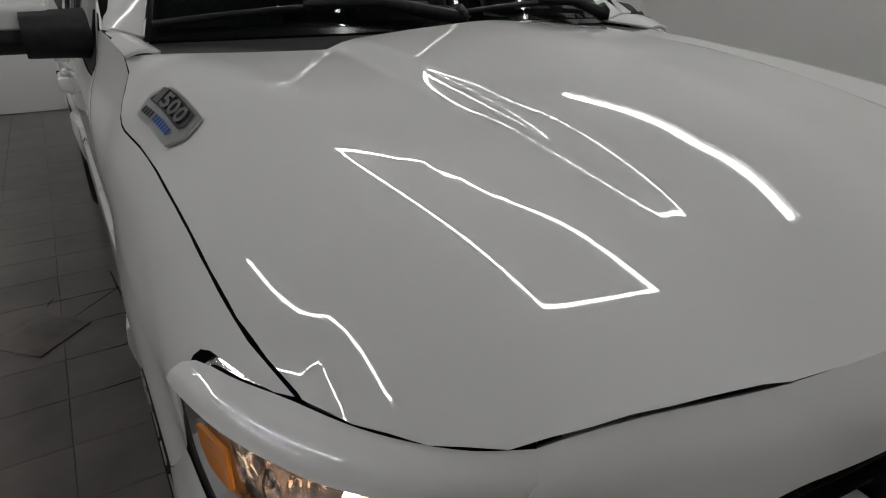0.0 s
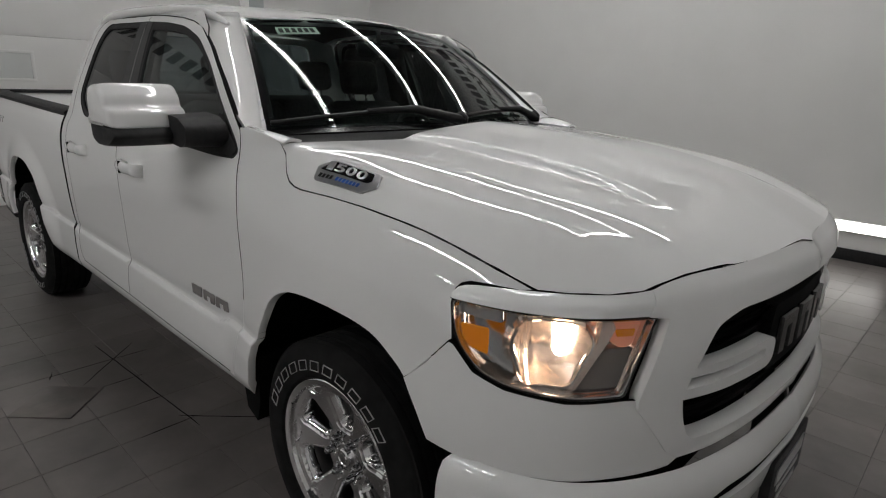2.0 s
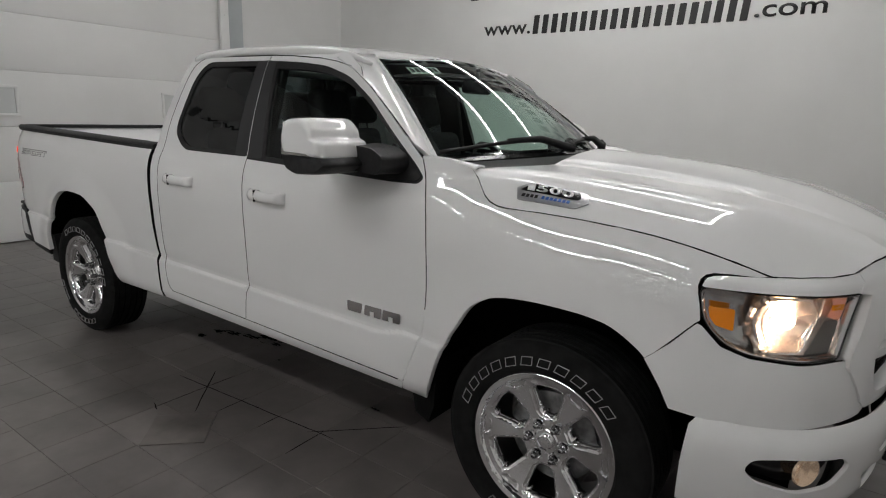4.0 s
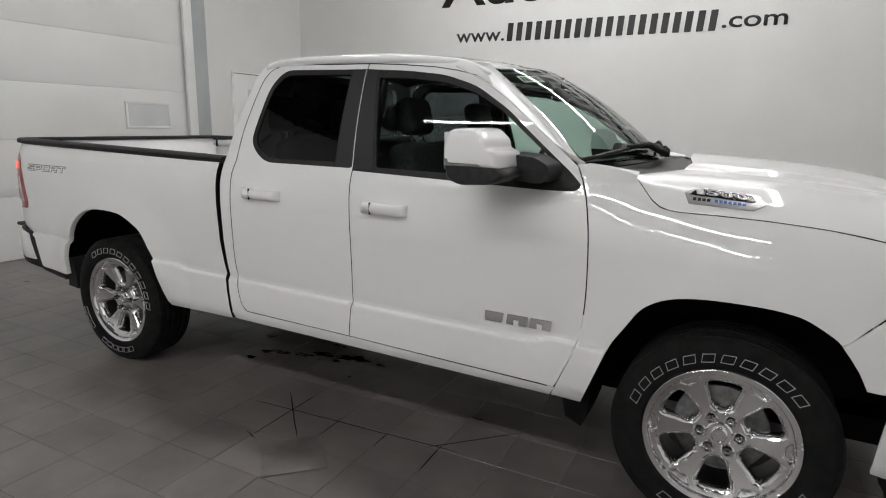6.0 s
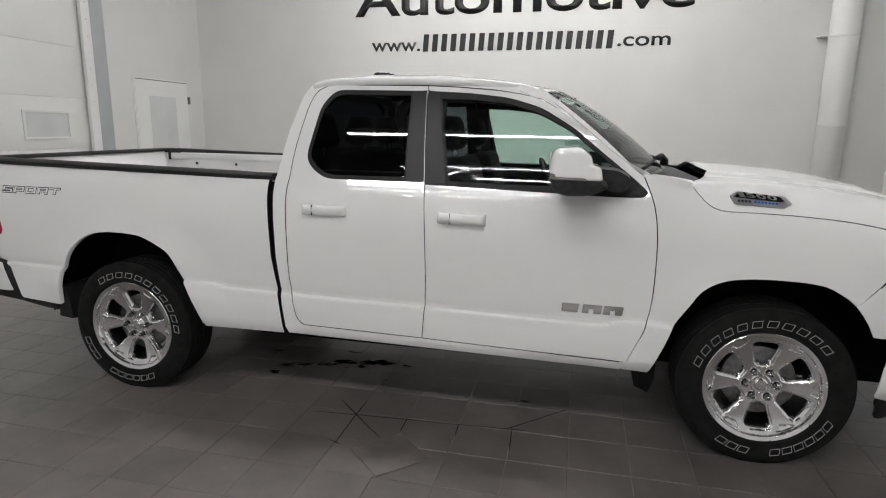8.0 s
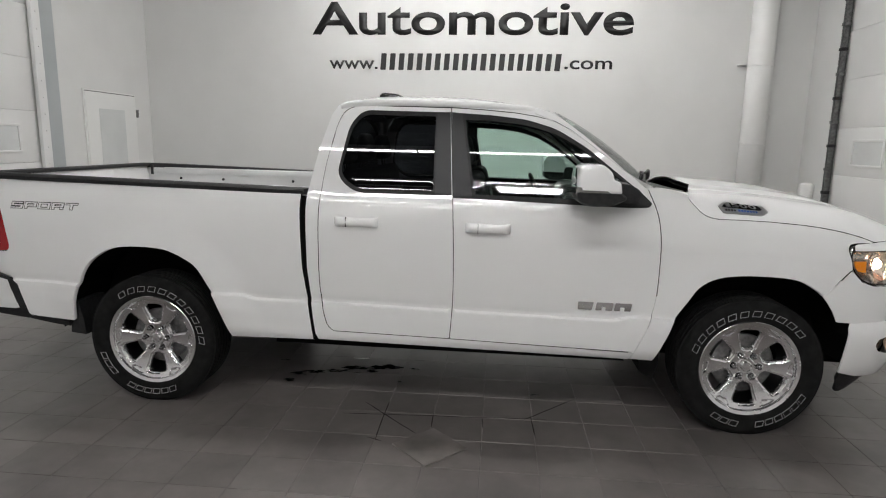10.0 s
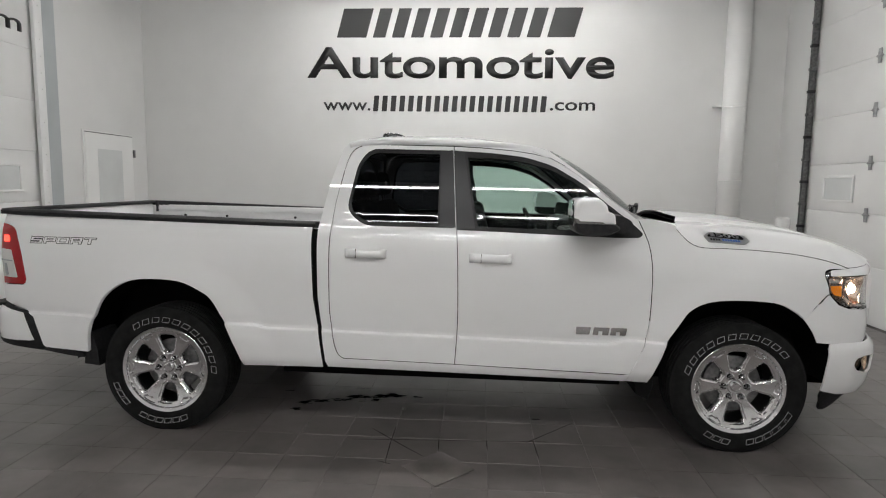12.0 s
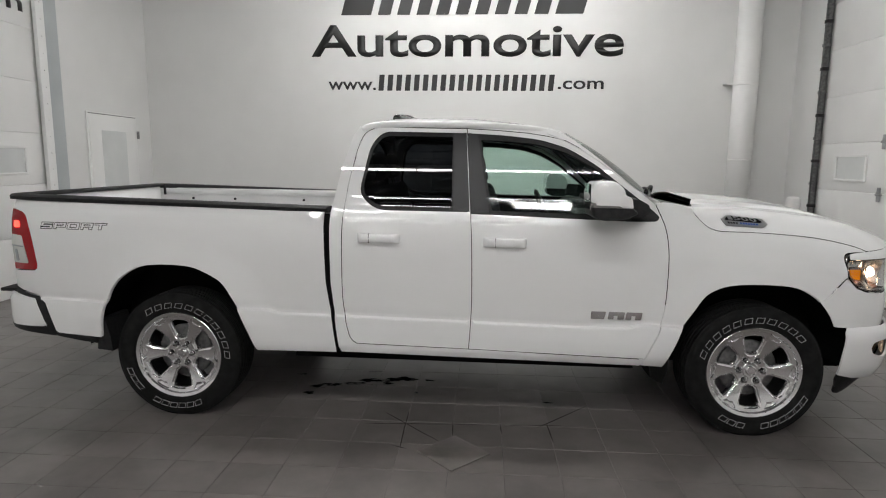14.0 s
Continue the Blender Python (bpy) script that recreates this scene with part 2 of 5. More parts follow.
def skin(outer, shape, step=0.04, lip=0.02, holes=(), offset=0.0, flip=False, seam=None, rows=(), creases=()):
    """A sheet cut to an outline in two coordinates and laid on a curved shape, its edges turned in."""
    from mathutils.geometry import delaunay_2d_cdt
    loops = [dense([tuple(p) for p in o], step) for o in (outer, *holes)]
    pts, edges = [], []
    for loop in loops:
        base = len(pts)
        pts += loop
        edges += [(base + i, base + (i + 1) % len(loop)) for i in range(len(loop))]
    for loop in creases:
        base = len(pts)
        pts += loop
        edges += [(base + i, base + (i + 1) % len(loop)) for i in range(len(loop))]
    rim = np.array(pts)
    lo, hi = rim.min(0), rim.max(0)
    for i in range(int((hi[0] - lo[0]) / step) + 1):
        for j in range(int((hi[1] - lo[1]) / step) + 1):
            p = (lo[0] + (i + 0.5) * step, lo[1] + (j + 0.5) * step)
            if any(abs(p[1] - r(p[0])) < 0.4 * step for r in rows):
                continue
            if np.min(np.hypot(*(rim - p).T)) > 0.45 * step and inside(p, loops[0]) and not any(inside(p, h) for h in loops[1:]):
                pts.append(p)
    for r in rows:
        for i in range(int((hi[0] - lo[0]) / step) + 1):
            p = (lo[0] + (i + 0.5) * step, r(lo[0] + (i + 0.5) * step))
            if np.min(np.hypot(*(rim - p).T)) > 0.25 * step and inside(p, loops[0]) and not any(inside(p, h) for h in loops[1:]):
                pts.append(p)
    vs, es, fs, ov, oe, of = delaunay_2d_cdt([Vector(p) for p in pts], edges, [], 0, 1e-6)
    tris = []
    for f in fs:
        c = sum((vs[i] for i in f), Vector((0, 0))) / len(f)
        if inside(c, loops[0]) and not any(inside(c, h) for h in loops[1:]):
            tris.append(list(f))
    eps = 0.0025

    def normal(a, b):
        n = (shape(a + eps, b) - shape(a - eps, b)).cross(shape(a, b + eps) - shape(a, b - eps)).normalized()
        return -n if flip else n
    normals = [normal(v[0], v[1]) for v in vs]
    verts = [shape(v[0], v[1]) + offset * n for v, n in zip(vs, normals)]
    if flip:
        tris = [t[::-1] for t in tris]
    count = {}
    for t in tris:
        for a, b in zip(t, t[1:] + t[:1]):
            count[(a, b)] = count.get((a, b), 0) + 1
    # turned-in edges marked dark get the seam black, painting in the joint's shade
    dark = [False] * len(tris)
    border = [e for e in count if (e[1], e[0]) not in count]
    if lip:
        for a, b in border:
            n = (normals[a] + normals[b]).normalized()
            side = (verts[b] - verts[a]).cross(n).normalized()
            k = len(verts)
            verts += [verts[a], verts[b], verts[b] - n * lip, verts[a] - n * lip]
            normals += [(side + n).normalized(), (side + n).normalized(), side, side]
            tris.append([k + 1, k, k + 3, k + 2])
            p = (verts[a] + verts[b]) / 2
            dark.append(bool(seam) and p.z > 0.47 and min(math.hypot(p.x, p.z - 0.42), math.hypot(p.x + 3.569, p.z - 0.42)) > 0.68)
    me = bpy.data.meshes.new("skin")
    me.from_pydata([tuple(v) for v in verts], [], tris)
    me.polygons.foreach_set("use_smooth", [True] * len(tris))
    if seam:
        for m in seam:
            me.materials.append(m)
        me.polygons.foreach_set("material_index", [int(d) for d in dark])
    me.normals_split_custom_set_from_vertices([tuple(n) for n in normals])
    return me


def text_mesh(words, height, width=None, depth=0.004, bold=0.0):
    """Letters in the x, z plane, their lower left corner at the origin."""
    cu = bpy.data.curves.new("letters", "FONT")
    cu.body, cu.size, cu.extrude, cu.offset = words, 1.0, 0.0, bold
    ob = new("letters", cu)
    me = bpy.data.meshes.new_from_object(ob.evaluated_get(bpy.context.evaluated_depsgraph_get()))
    bpy.data.objects.remove(ob)
    co = np.array([v.co[:2] for v in me.vertices])
    lo, hi = co.min(0), co.max(0)
    sz = height / (hi[1] - lo[1])
    sx = width / (hi[0] - lo[0]) if width else sz
    bm = bmesh.new()
    bm.from_mesh(me)
    for v in bm.verts:
        v.co = ((v.co.x - lo[0]) * sx, 0, (v.co.y - lo[1]) * sz)
    made = bmesh.ops.extrude_face_region(bm, geom=list(bm.faces))
    for v in made["geom"]:
        if isinstance(v, bmesh.types.BMVert):
            v.co.y -= depth
    bmesh.ops.recalc_face_normals(bm, faces=bm.faces)
    return bm


# ---- the room ----
def wall(name, x0, x1, y0, y1, z0, z1, mat, label):
    return tagged(part(name, box(x0, x1, y0, y1, z0, z1), mat), label, "wall", kind="structure")


wall("wall_north", WALL_W - 0.2, WALL_E + 0.2, WALL_N, WALL_N + 0.2, 0, CEILING, WALLPAINT, "plain white painted wall behind the pickup")
wall("wall_south", WALL_W - 0.2, WALL_E + 0.2, WALL_S - 0.2, WALL_S, 0, CEILING, WALLPAINT, "plain white painted wall")
# the west wall has a wide overhead door, the east wall another
wall("wall_west", WALL_W - 0.2, WALL_W, 2.69, WALL_N, 0, CEILING, WALLPAINT, "white painted wall beside the overhead door")
wall("wall_west", WALL_W - 0.2, WALL_W, WALL_S, -5.2, 0, CEILING, WALLPAINT, "white painted wall beside the overhead door")
wall("wall_west", WALL_W - 0.2, WALL_W, -5.2, 2.69, 4.35, CEILING, WALLPAINT, "white painted wall above the overhead door")
wall("wall_east", WALL_E, WALL_E + 0.2, 4.26, WALL_N, 0, CEILING, WALLPAINT, "white painted wall beside the overhead door")
wall("wall_east", WALL_E, WALL_E + 0.2, WALL_S, -2.6, 0, CEILING, WALLPAINT, "white painted wall beside the overhead door")
wall("wall_east", WALL_E, WALL_E + 0.2, -2.6, 4.26, 4.3, CEILING, WALLPAINT, "white painted wall above the overhead door")
bm = box(WALL_W - 0.2, WALL_E + 0.2, WALL_S - 0.2, WALL_N + 0.2, CEILING, CEILING + 0.2)
for i in range(46):
    y = WALL_S + 0.15 + i * 0.305
    box(WALL_W, WALL_E, y, y + 0.09, CEILING - 0.04, CEILING, bm=bm)
tagged(part("ceiling", bm, CEILMAT), "dark ribbed metal deck ceiling", "ceiling", kind="structure")
bm = box(WALL_W + 0.02, WALL_E - 0.012, WALL_N - 0.012, WALL_N, 0.0, 0.12, 0.003)
tagged(part("baseboard", bm, BLACK), "dark vinyl baseboard along the white wall", "baseboard", kind="structure")


def sectional_door(name, x, facing, y0, y1, height, panes, rows, first):
    """An overhead door of stacked panels; facing is +1 where its face looks towards +x."""
    door = tagged(new(name), "white sectional overhead door, closed", "overhead door", kind="structure")
    step = 0.617
    for k in range(rows):
        z0 = 0.01 + (k and first + k * step)
        z1 = first + (k + 1) * step + 0.0072
        b = box(x - 0.05 * (facing > 0), x + 0.05 * (facing < 0), y0, y1, z0, min(z1, height), 0.002)
        part("panel", b, DOORPAINT, door)
    for y, z in panes:
        w = x + 0.006 * facing
        b = bmesh.new()
        for a in ((y - 0.33, y + 0.33, z - 0.17, z - 0.14), (y - 0.33, y + 0.33, z + 0.14, z + 0.17), (y - 0.33, y - 0.295, z - 0.14, z + 0.14), (y + 0.295, y + 0.33, z - 0.14, z + 0.14)):
            box(x, x + 0.018 * facing, a[0], a[1], a[2], a[3], 0.004, bm=b)
        f = part("window_frame", b, DOORPAINT, door, "white moulded window rim")
        part("pane", box(x + 0.002 * facing, x + 0.006 * facing, y - 0.295, y + 0.295, z - 0.14, z + 0.14), PANE, f, "frosted pale grey pane")
    return door


west_door = sectional_door("door_1", WALL_W - 0.03, 1, -5.15, 2.65, 4.35, [(1.96, 1.605), (-0.38, 1.605), (-2.7, 1.605)], 7, 0.075)
east_door = sectional_door("door_2", WALL_E + 0.03, -1, -2.55, 4.22, 4.3, [(3.42, 1.60), (1.25, 1.60), (-0.85, 1.60)], 7, 0.06)


def hinge(y, z):
    b = prism([(-0.025, -0.085), (0.025, -0.085), (0.03, -0.02), (0.065, 0), (0.03, 0.02), (0.025, 0.085), (-0.025, 0.085), (-0.03, 0.02), (-0.065, 0), (-0.03, -0.02)], 0.012, place=Matrix.Translation((WALL_E + 0.03 - 0.012, y, z)) @ Matrix.Rotation(radians(90), 4, "Z"))
    tube([(WALL_E + 0.01, y - 0.05, z), (WALL_E + 0.01, y + 0.05, z)], 0.011, 8, b)
    part("hinge", b, GALV, east_door, "galvanised steel hinge")


for y in (2.80, 1.3, -0.1):
    for k in range(6):
        hinge(y, 0.06 + (k + 1) * 0.617)


def track(x, y, side, height, mat):
    b = box(x - 0.04, x + 0.04, y - 0.006, y + 0.006, 0.0, height)
    box(x - 0.04, x - 0.034, y - 0.022, y + 0.022, 0.0, height, bm=b)
    box(x + 0.03, x + 0.036, y - 0.03, y + 0.03, 0.0, height, bm=b)
    t = tagged(part("door_track", b, mat), "galvanised vertical track of the overhead door", "door track", kind="structure")
    k = 0
    while 0.45 + k * 0.31 < height:
        z = 0.45 + k * 0.31
        part("bracket", box(x - 0.045, x + 0.035, y - 0.04, y + 0.04, z - 0.02, z + 0.02, 0.004), STEEL if k % 2 else BLACK, t)
        k += 1
    return t


track(WALL_E - 0.03, 4.13, -1, 4.25, STEEL)
# grey jamb and white track strip beside the west door
tagged(part("trim", box(WALL_W, WALL_W + 0.03, 2.695, 2.93, 0, CEILING - 0.05, 0.004), GREYPAINT), "blue-grey painted jamb beside the overhead door", "jamb", kind="structure")
b = box(WALL_W, WALL_W + 0.05, 2.55, 2.685, 0, 4.3, 0.004)
for k in range(20):
    tube([(WALL_W + 0.05, 2.62, 0.3 + k * 0.2), (WALL_W + 0.058, 2.62, 0.3 + k * 0.2)], 0.011, 6, b)
tagged(part("trim", b, DOORPAINT), "white perforated door track strip", "door track", kind="structure")

# the small white door in the west wall
door = tagged(new("door_3"), "white panel door with a frosted pane, closed", "door", kind="structure")
leaf = part("leaf", box(WALL_W + 0.004, WALL_W + 0.03, 3.405, 4.515, 0.01, 2.253, 0.004), DOORPAINT, door)
b = bmesh.new()
for a in ((3.375, 3.405, 0, 2.283), (4.515, 4.545, 0, 2.283), (3.405, 4.515, 2.256, 2.283)):
    box(WALL_W, WALL_W + 0.02, a[0], a[1], a[2], a[3], 0.003, bm=b)
part("door_frame", b, DOORPAINT, door)
# thin black strip painting the shade in the joint above the leaf
part("shadow_gap", box(WALL_W + 0.02, WALL_W + 0.0312, 3.405, 4.515, 2.251, 2.259), BLACK, door)
part("pane", box(WALL_W + 0.03, WALL_W + 0.034, 3.665, 4.24, 0.95, 2.03), PANE, door, "frosted pale grey pane")
part("hinge", box(WALL_W + 0.02, WALL_W + 0.045, 4.54, 4.58, 1.94, 2.055, 0.004), STEEL, door, "steel hinge")

# pipe in the corner, and a bollard
b = tube([(2.21, 4.785, 0), (2.21, 4.785, CEILING)], 0.168, 28)
pipe = tagged(part("drain_pipe", b, DOORPAINT), "thick white painted vertical pipe in the corner", "pipe", kind="structure")
for z in (1.695, 2.795):
    part("collar", tube([(2.21, 4.785, z - 0.012), (2.21, 4.785, z + 0.012)], 0.174, 28), DOORPAINT, pipe)
part("clamp", box(1.95, 2.12, 4.82, 4.955, 2.81, 2.83, 0.003), DOORPAINT, pipe, "white strap to the wall")
b = lathe([(0.0, 1.20), (0.06, 1.195), (0.085, 1.175), (0.09, 1.15), (0.09, 1.08), (0.084, 1.06), (0.084, 0.0)], 24)
b.transform(Matrix.Translation((2.655, 4.0, 0)) @ Matrix(((1, 0, 0, 0), (0, 0, 1, 0), (0, 1, 0, 0), (0, 0, 0, 1))))
bmesh.ops.recalc_face_normals(b, faces=b.faces)
tagged(part("bollard", b, DOORPAINT), "white plastic-sleeved bollard standing by the door track", "bollard")

# low lit box on the north wall
lamp = thing("wall_light", "low white wall light bar, lit", "wall light")
part("housing", box(-1.75, 0.73, WALL_N - 0.045, WALL_N - 0.002, 0.295, 0.405, 0.004), DOORPAINT, lamp)
part("diffuser", box(-1.74, 0.72, WALL_N - 0.05, WALL_N - 0.046, 0.30, 0.40), material("wall lamp diffuser", (1, 0.97, 0.92), 0.5, glow=9.0), lamp, "glowing white diffuser")


# ceiling strips along the room
def strip(y, x0, x1, z, half_=0.035):
    lamp = thing("strip_light", "long white led strip light under the ceiling, lit", "strip light", group="ceiling strips")
    n = 3
    for k in range(n):
        a, b = x0 + (x1 - x0) * k / n + 0.012, x0 + (x1 - x0) * (k + 1) / n - 0.012
        part("housing", box(a, b, y - half_ - 0.015, y + half_ + 0.015, z + 0.015, CEILING - 0.04, 0.003), DOORPAINT, lamp)
        part("diffuser", box(a, b, y - half_, y + half_, z - 0.02, z + 0.012, 0.008), TUBE if half_ < 0.04 else BRIGHTTUBE, lamp, "glowing white tube")


def cross(x, y0, y1, z):
    lamp = thing("strip_light", "white led strip light crossing under the ceiling, lit", "strip light", group="ceiling strips")
    part("housing", box(x - 0.05, x + 0.05, y0 + 0.055, y1 - 0.055, z + 0.015, CEILING - 0.04, 0.003), DOORPAINT, lamp)
    part("diffuser", box(x - 0.035, x + 0.035, y0 + 0.04, y1 - 0.04, z - 0.02, z + 0.012, 0.008), TUBE, lamp, "glowing white tube")


# loops of strips, and one strip near the north wall
for y, half_ in ((4.4, 0.035), (2.4, 0.035), (0.25, 0.035), (-4.75, 0.045), (-7.85, 0.05)):
    strip(y, -4.2, 0.6, LAMP_Z, half_)
# added board out of view, only there to dim the top of the wall
tagged(part("trim", box(-4.3, 0.7, 4.455, 4.47, LAMP_Z - 0.075, CEILING - 0.04), DOORPAINT), "unseen white board added to keep strip light off the wall", "light shield", kind="structure")
for y0, y1 in ((0.25, 2.4),):
    for x in (-4.16, 0.56):
        cross(x, y0, y1, LAMP_Z)


# ---- lettering on the walls ----
def words_on(name, words, x0, x1, z0, z1, mat, place, bold=0.0, label=""):
    b = text_mesh(words, z1 - z0, x1 - x0, 0.003, bold)
    b.transform(place @ Matrix.Translation((x0, 0, z0)))
    return part(name, b, mat, None, label)


def bars_on(name, widths, x0, x1, z0, z1, lean, gap, place, parent, label):
    """Plain upright bars that stand in for a name."""
    total = sum(widths) + gap * (len(widths) - 1)
    k, x = (x1 - x0) / total, x0
    for w in widths:
        a, c = x, x + w * k
        part(name, prism(rounded([(a, z0), (c, z0), (c + lean, z1), (a + lean, z1)], 0.008, 2), -0.003, None, place), SIGNBLACK, parent, label)
        x = c + gap * k


north = Matrix.Translation((0, WALL_N - 0.001, 0))
sign = tagged(new("wall_lettering"), "large black vinyl lettering on the white wall", "lettering")
bars_on("name_bar", [1.0, 0.42, 0.42, 0.42, 0.42, 0.42, 0.42, 0.42, 0.42, 0.45, 0.9], -3.89, -0.18, 3.865, 4.305, 0.12, 0.22, north, sign, "black upright bar")
o = words_on("word", "Automotive", -4.372, 0.447, 3.238, 3.72, SIGNBLACK, north, 0.018)
o.parent = sign
for words, x0, x1, z0, z1 in (("www.", -4.113, -3.355, 2.737, 2.866), (".com", -0.524, 0.175, 2.755, 2.884)):
    words_on("word", words, x0, x1, z0, z1, SIGNBLACK, north, 0.012).parent = sign
bars_on("address_bar", [0.3] * 20, -3.315, -0.592, 2.728, 2.973, 0.02, 0.21, north, sign, "small black bar")
west = Matrix.Translation((WALL_W - 0.029, 0, 0)) @ Matrix.Rotation(radians(90), 4, "Z")
sign2 = tagged(new("wall_lettering"), "black vinyl lettering across the overhead door", "lettering")
words_on("word", ".com", 1.28, 2.44, 3.335, 3.475, SIGNBLACK, west, 0.012).parent = sign2
bars_on("address_bar", [0.3] * 20, -3.3, 1.16, 3.31, 3.58, 0.0, 0.21, west, sign2, "black bar")
words_on("word", "www.", -4.5, -3.4, 3.335, 3.475, SIGNBLACK, west, 0.012).parent = sign2


# ---- the pickup ----
RAKE = Matrix.Translation((-1.8, 0, -0.006)) @ Matrix.Rotation(radians(0.39), 4, "Y") @ Matrix.Translation((1.8, 0, 0))
truck = thing("pickup_truck", "white four-door pickup truck with chrome wheels and lit headlamps", "pickup truck")
truck.matrix_basis = RAKE
base_w = curve([0.40, 0.44, 0.50, 0.58, 0.655, 0.672, 0.680, 0.6855, 0.690, 0.700, 0.72, 0.75, 0.80, 0.95, 1.10, 1.20, 1.28, 1.33, 1.36, 1.43, 1.50, 1.575, 1.65, 1.725, 1.80, 1.85, 1.89, 1.91],
               [0.955, 0.992, 1.0125, 1.0130, 1.0100, 1.0092, 1.0082, 0.9990, 0.9890, 0.9888, 0.9922, 0.9966, 0.9998, 1.006, 1.011, 1.006, 0.990, 0.968, 0.955, 0.9365, 0.9155, 0.8895, 0.861, 0.830, 0.796, 0.762, 0.705, 0.62])
fender_edge_y = curve([-0.60, -0.45, -0.30, 0.0, 0.30, 0.50, 0.63, 0.75], [0.965, 0.963, 0.957, 0.938, 0.935, 0.930, 0.908, 0.87])
fender_edge_z = curve([-0.60, -0.235, 0.05, 0.30, 0.50, 0.63, 0.75], [1.275, 1.266, 1.258, 1.238, 1.200, 1.158, 1.12])
nose_in = curve([0.2, 0.40, 0.50, 0.60, 0.70], [0.0, 0.0, 0.002, 0.006, 0.03])
tail_in = curve([-4.75, -4.68, -4.60, -4.48, -4.3], [0.12, 0.065, 0.028, 0.004, 0.0])


crease_z = curve([-4.7, -4.04, -3.15, -3.0, -2.9, -2.6, -1.73, -0.80, -0.66, -0.42, 0.5], [0.745, 0.733, 0.716, 0.713, 0.688, 0.685, 0.673, 0.660, 0.690, 0.687, 0.69])


CREASE = [lambda x, d=d: crease_z(x) + d for d in (-0.012, -0.004, 0.001, 0.0055, 0.010, 0.018, 0.032)]


def half_width(x, z):
    shift = (crease_z(x) - 0.683) * max(0.0, 1 - (abs(z - 0.683) / 0.16) ** 2)
    w = base_w(z - shift)
    if x > -0.62:
        ze, ye = fender_edge_z(x), fender_edge_y(x)
        f = min(max((x + 0.62) / 0.25, 0), 1)
        f = f * f * (3 - 2 * f)
        v = w
        if z > ze - 0.18:
            t = min((z - ze + 0.18) / 0.18, 1.5)
            w0 = base_w(min(ze - 0.18, z))
            v = w0 - (w0 - ye) * t ** 1.8
        w = w + (v - w) * f
    for cx in (0.0, -3.569):
        r = math.hypot(x - cx, z - 0.42)
        t = min(max((r - 0.50) / 0.24, 0), 1)
        w += 0.030 * (1 - t * t * (3 - 2 * t)) * min(max((z - 0.42) / 0.2, 0), 1)
    if x > 0.2:
        w -= nose_in(x)
    if x < -4.3:
        w -= tail_in(x)
    return w


def side(s):
    return lambda x, z: Vector((x, s * half_width(x, z), z))


# the joint between hood and fender, then the hood's front edge, by x: half-width and height
JOINT = [(-0.41, 1.388), (-0.385, 1.355), (-0.36, 1.327), (-0.335, 1.300), (-0.305, 1.279), (-0.27, 1.268), (-0.235, 1.264), (-0.1, 1.262), (0.05, 1.257), (0.2, 1.247), (0.30, 1.237), (0.4, 1.221), (0.5, 1.199), (0.57, 1.179), (0.622, 1.160)]
NOSE = [(0.635, 0.899, 1.159), (0.70, 0.870, 1.163), (0.77, 0.822, 1.168), (0.822, 0.765, 1.177), (0.855, 0.70, 1.200), (0.882, 0.62, 1.210), (0.920, 0.48, 1.212), (0.945, 0.30, 1.211), (0.957, 0.13, 1.210), (0.963, 0.055, 1.208), (0.980, 0.0, 1.200)]
EDGE = [(-0.60, 0.80, 1.40), (-0.46, 0.845, 1.405)] + [(x, half_width(x, z), z) for x, z in JOINT] + NOSE[:-1]
hood_edge_y, hood_edge_z = curve([p[0] for p in EDGE], [p[1] for p in EDGE]), curve([p[0] for p in EDGE], [p[2] for p in EDGE])
hood_mid = curve([-0.70, -0.45, -0.2, 0.0, 0.2, 0.4, 0.6, 0.75, 0.85, 0.93, 0.98], [1.438, 1.445, 1.441, 1.431, 1.416, 1.391, 1.350, 1.304, 1.262, 1.222, 1.195])
nose_x, nose_z = curve([p[1] for p in NOSE[::-1]], [p[0] for p in NOSE[::-1]]), curve([p[1] for p in NOSE[::-1]], [p[2] for p in NOSE[::-1]])


def hood_base(x, a):
    """The hood without its shoulders: a raised, roof-shaped middle, a sloping step, a lower plateau."""
    d = 0.425 - 0.05 * (x + 0.25)
    z = hood_mid(x) + 0.006 - 0.072 * (math.hypot(min(a, d), 0.06) - 0.06) - 0.02 * max(a - d, 0)
    t = min(max((a - d) / 0.065, 0), 1)
    f = min(max((0.92 - x) / 0.65, 0), 1)
    return z - 0.025 * t * t * (3 - 2 * t) * f * f * (3 - 2 * f)


def eased(pts, n=4):
    """More points on a smooth run through the given ones."""
    out = []
    for i in range(len(pts) - 1):
        p0, p1, p2, p3 = (Vector(pts[min(max(k, 0), len(pts) - 1)]) for k in (i - 1, i, i + 1, i + 2))
        for j in range(n):
            t = j / n
            out.append(tuple(0.5 * (2 * p1 + (p2 - p0) * t + (2 * p0 - 5 * p1 + 4 * p2 - p3) * t * t + (3 * p1 - p0 - 3 * p2 + p3) * t ** 3)))
    return out + [tuple(pts[-1])]


def edge_samples():
    """Close points along the hood's edge: plan, drop to the edge, shoulder width, spacing."""
    run = [Vector(p) for p in eased([tuple(p) for p in EDGE + NOSE[-1:]], 5)]
    out = []
    for p, q in zip(run, run[1:]):
        length = (q - p).to_2d().length
        n = max(1, int(length / 0.0015))
        for i in range(n):
            v = p.lerp(q, i / n)
            out.append((v.x, v.y, hood_base(v.x, v.y) - v.z, 0.17 + 0.10 * min(max((v.x + 0.4) / 0.4, 0), 1), length / n))
    return np.array(out)


RIM = edge_samples()


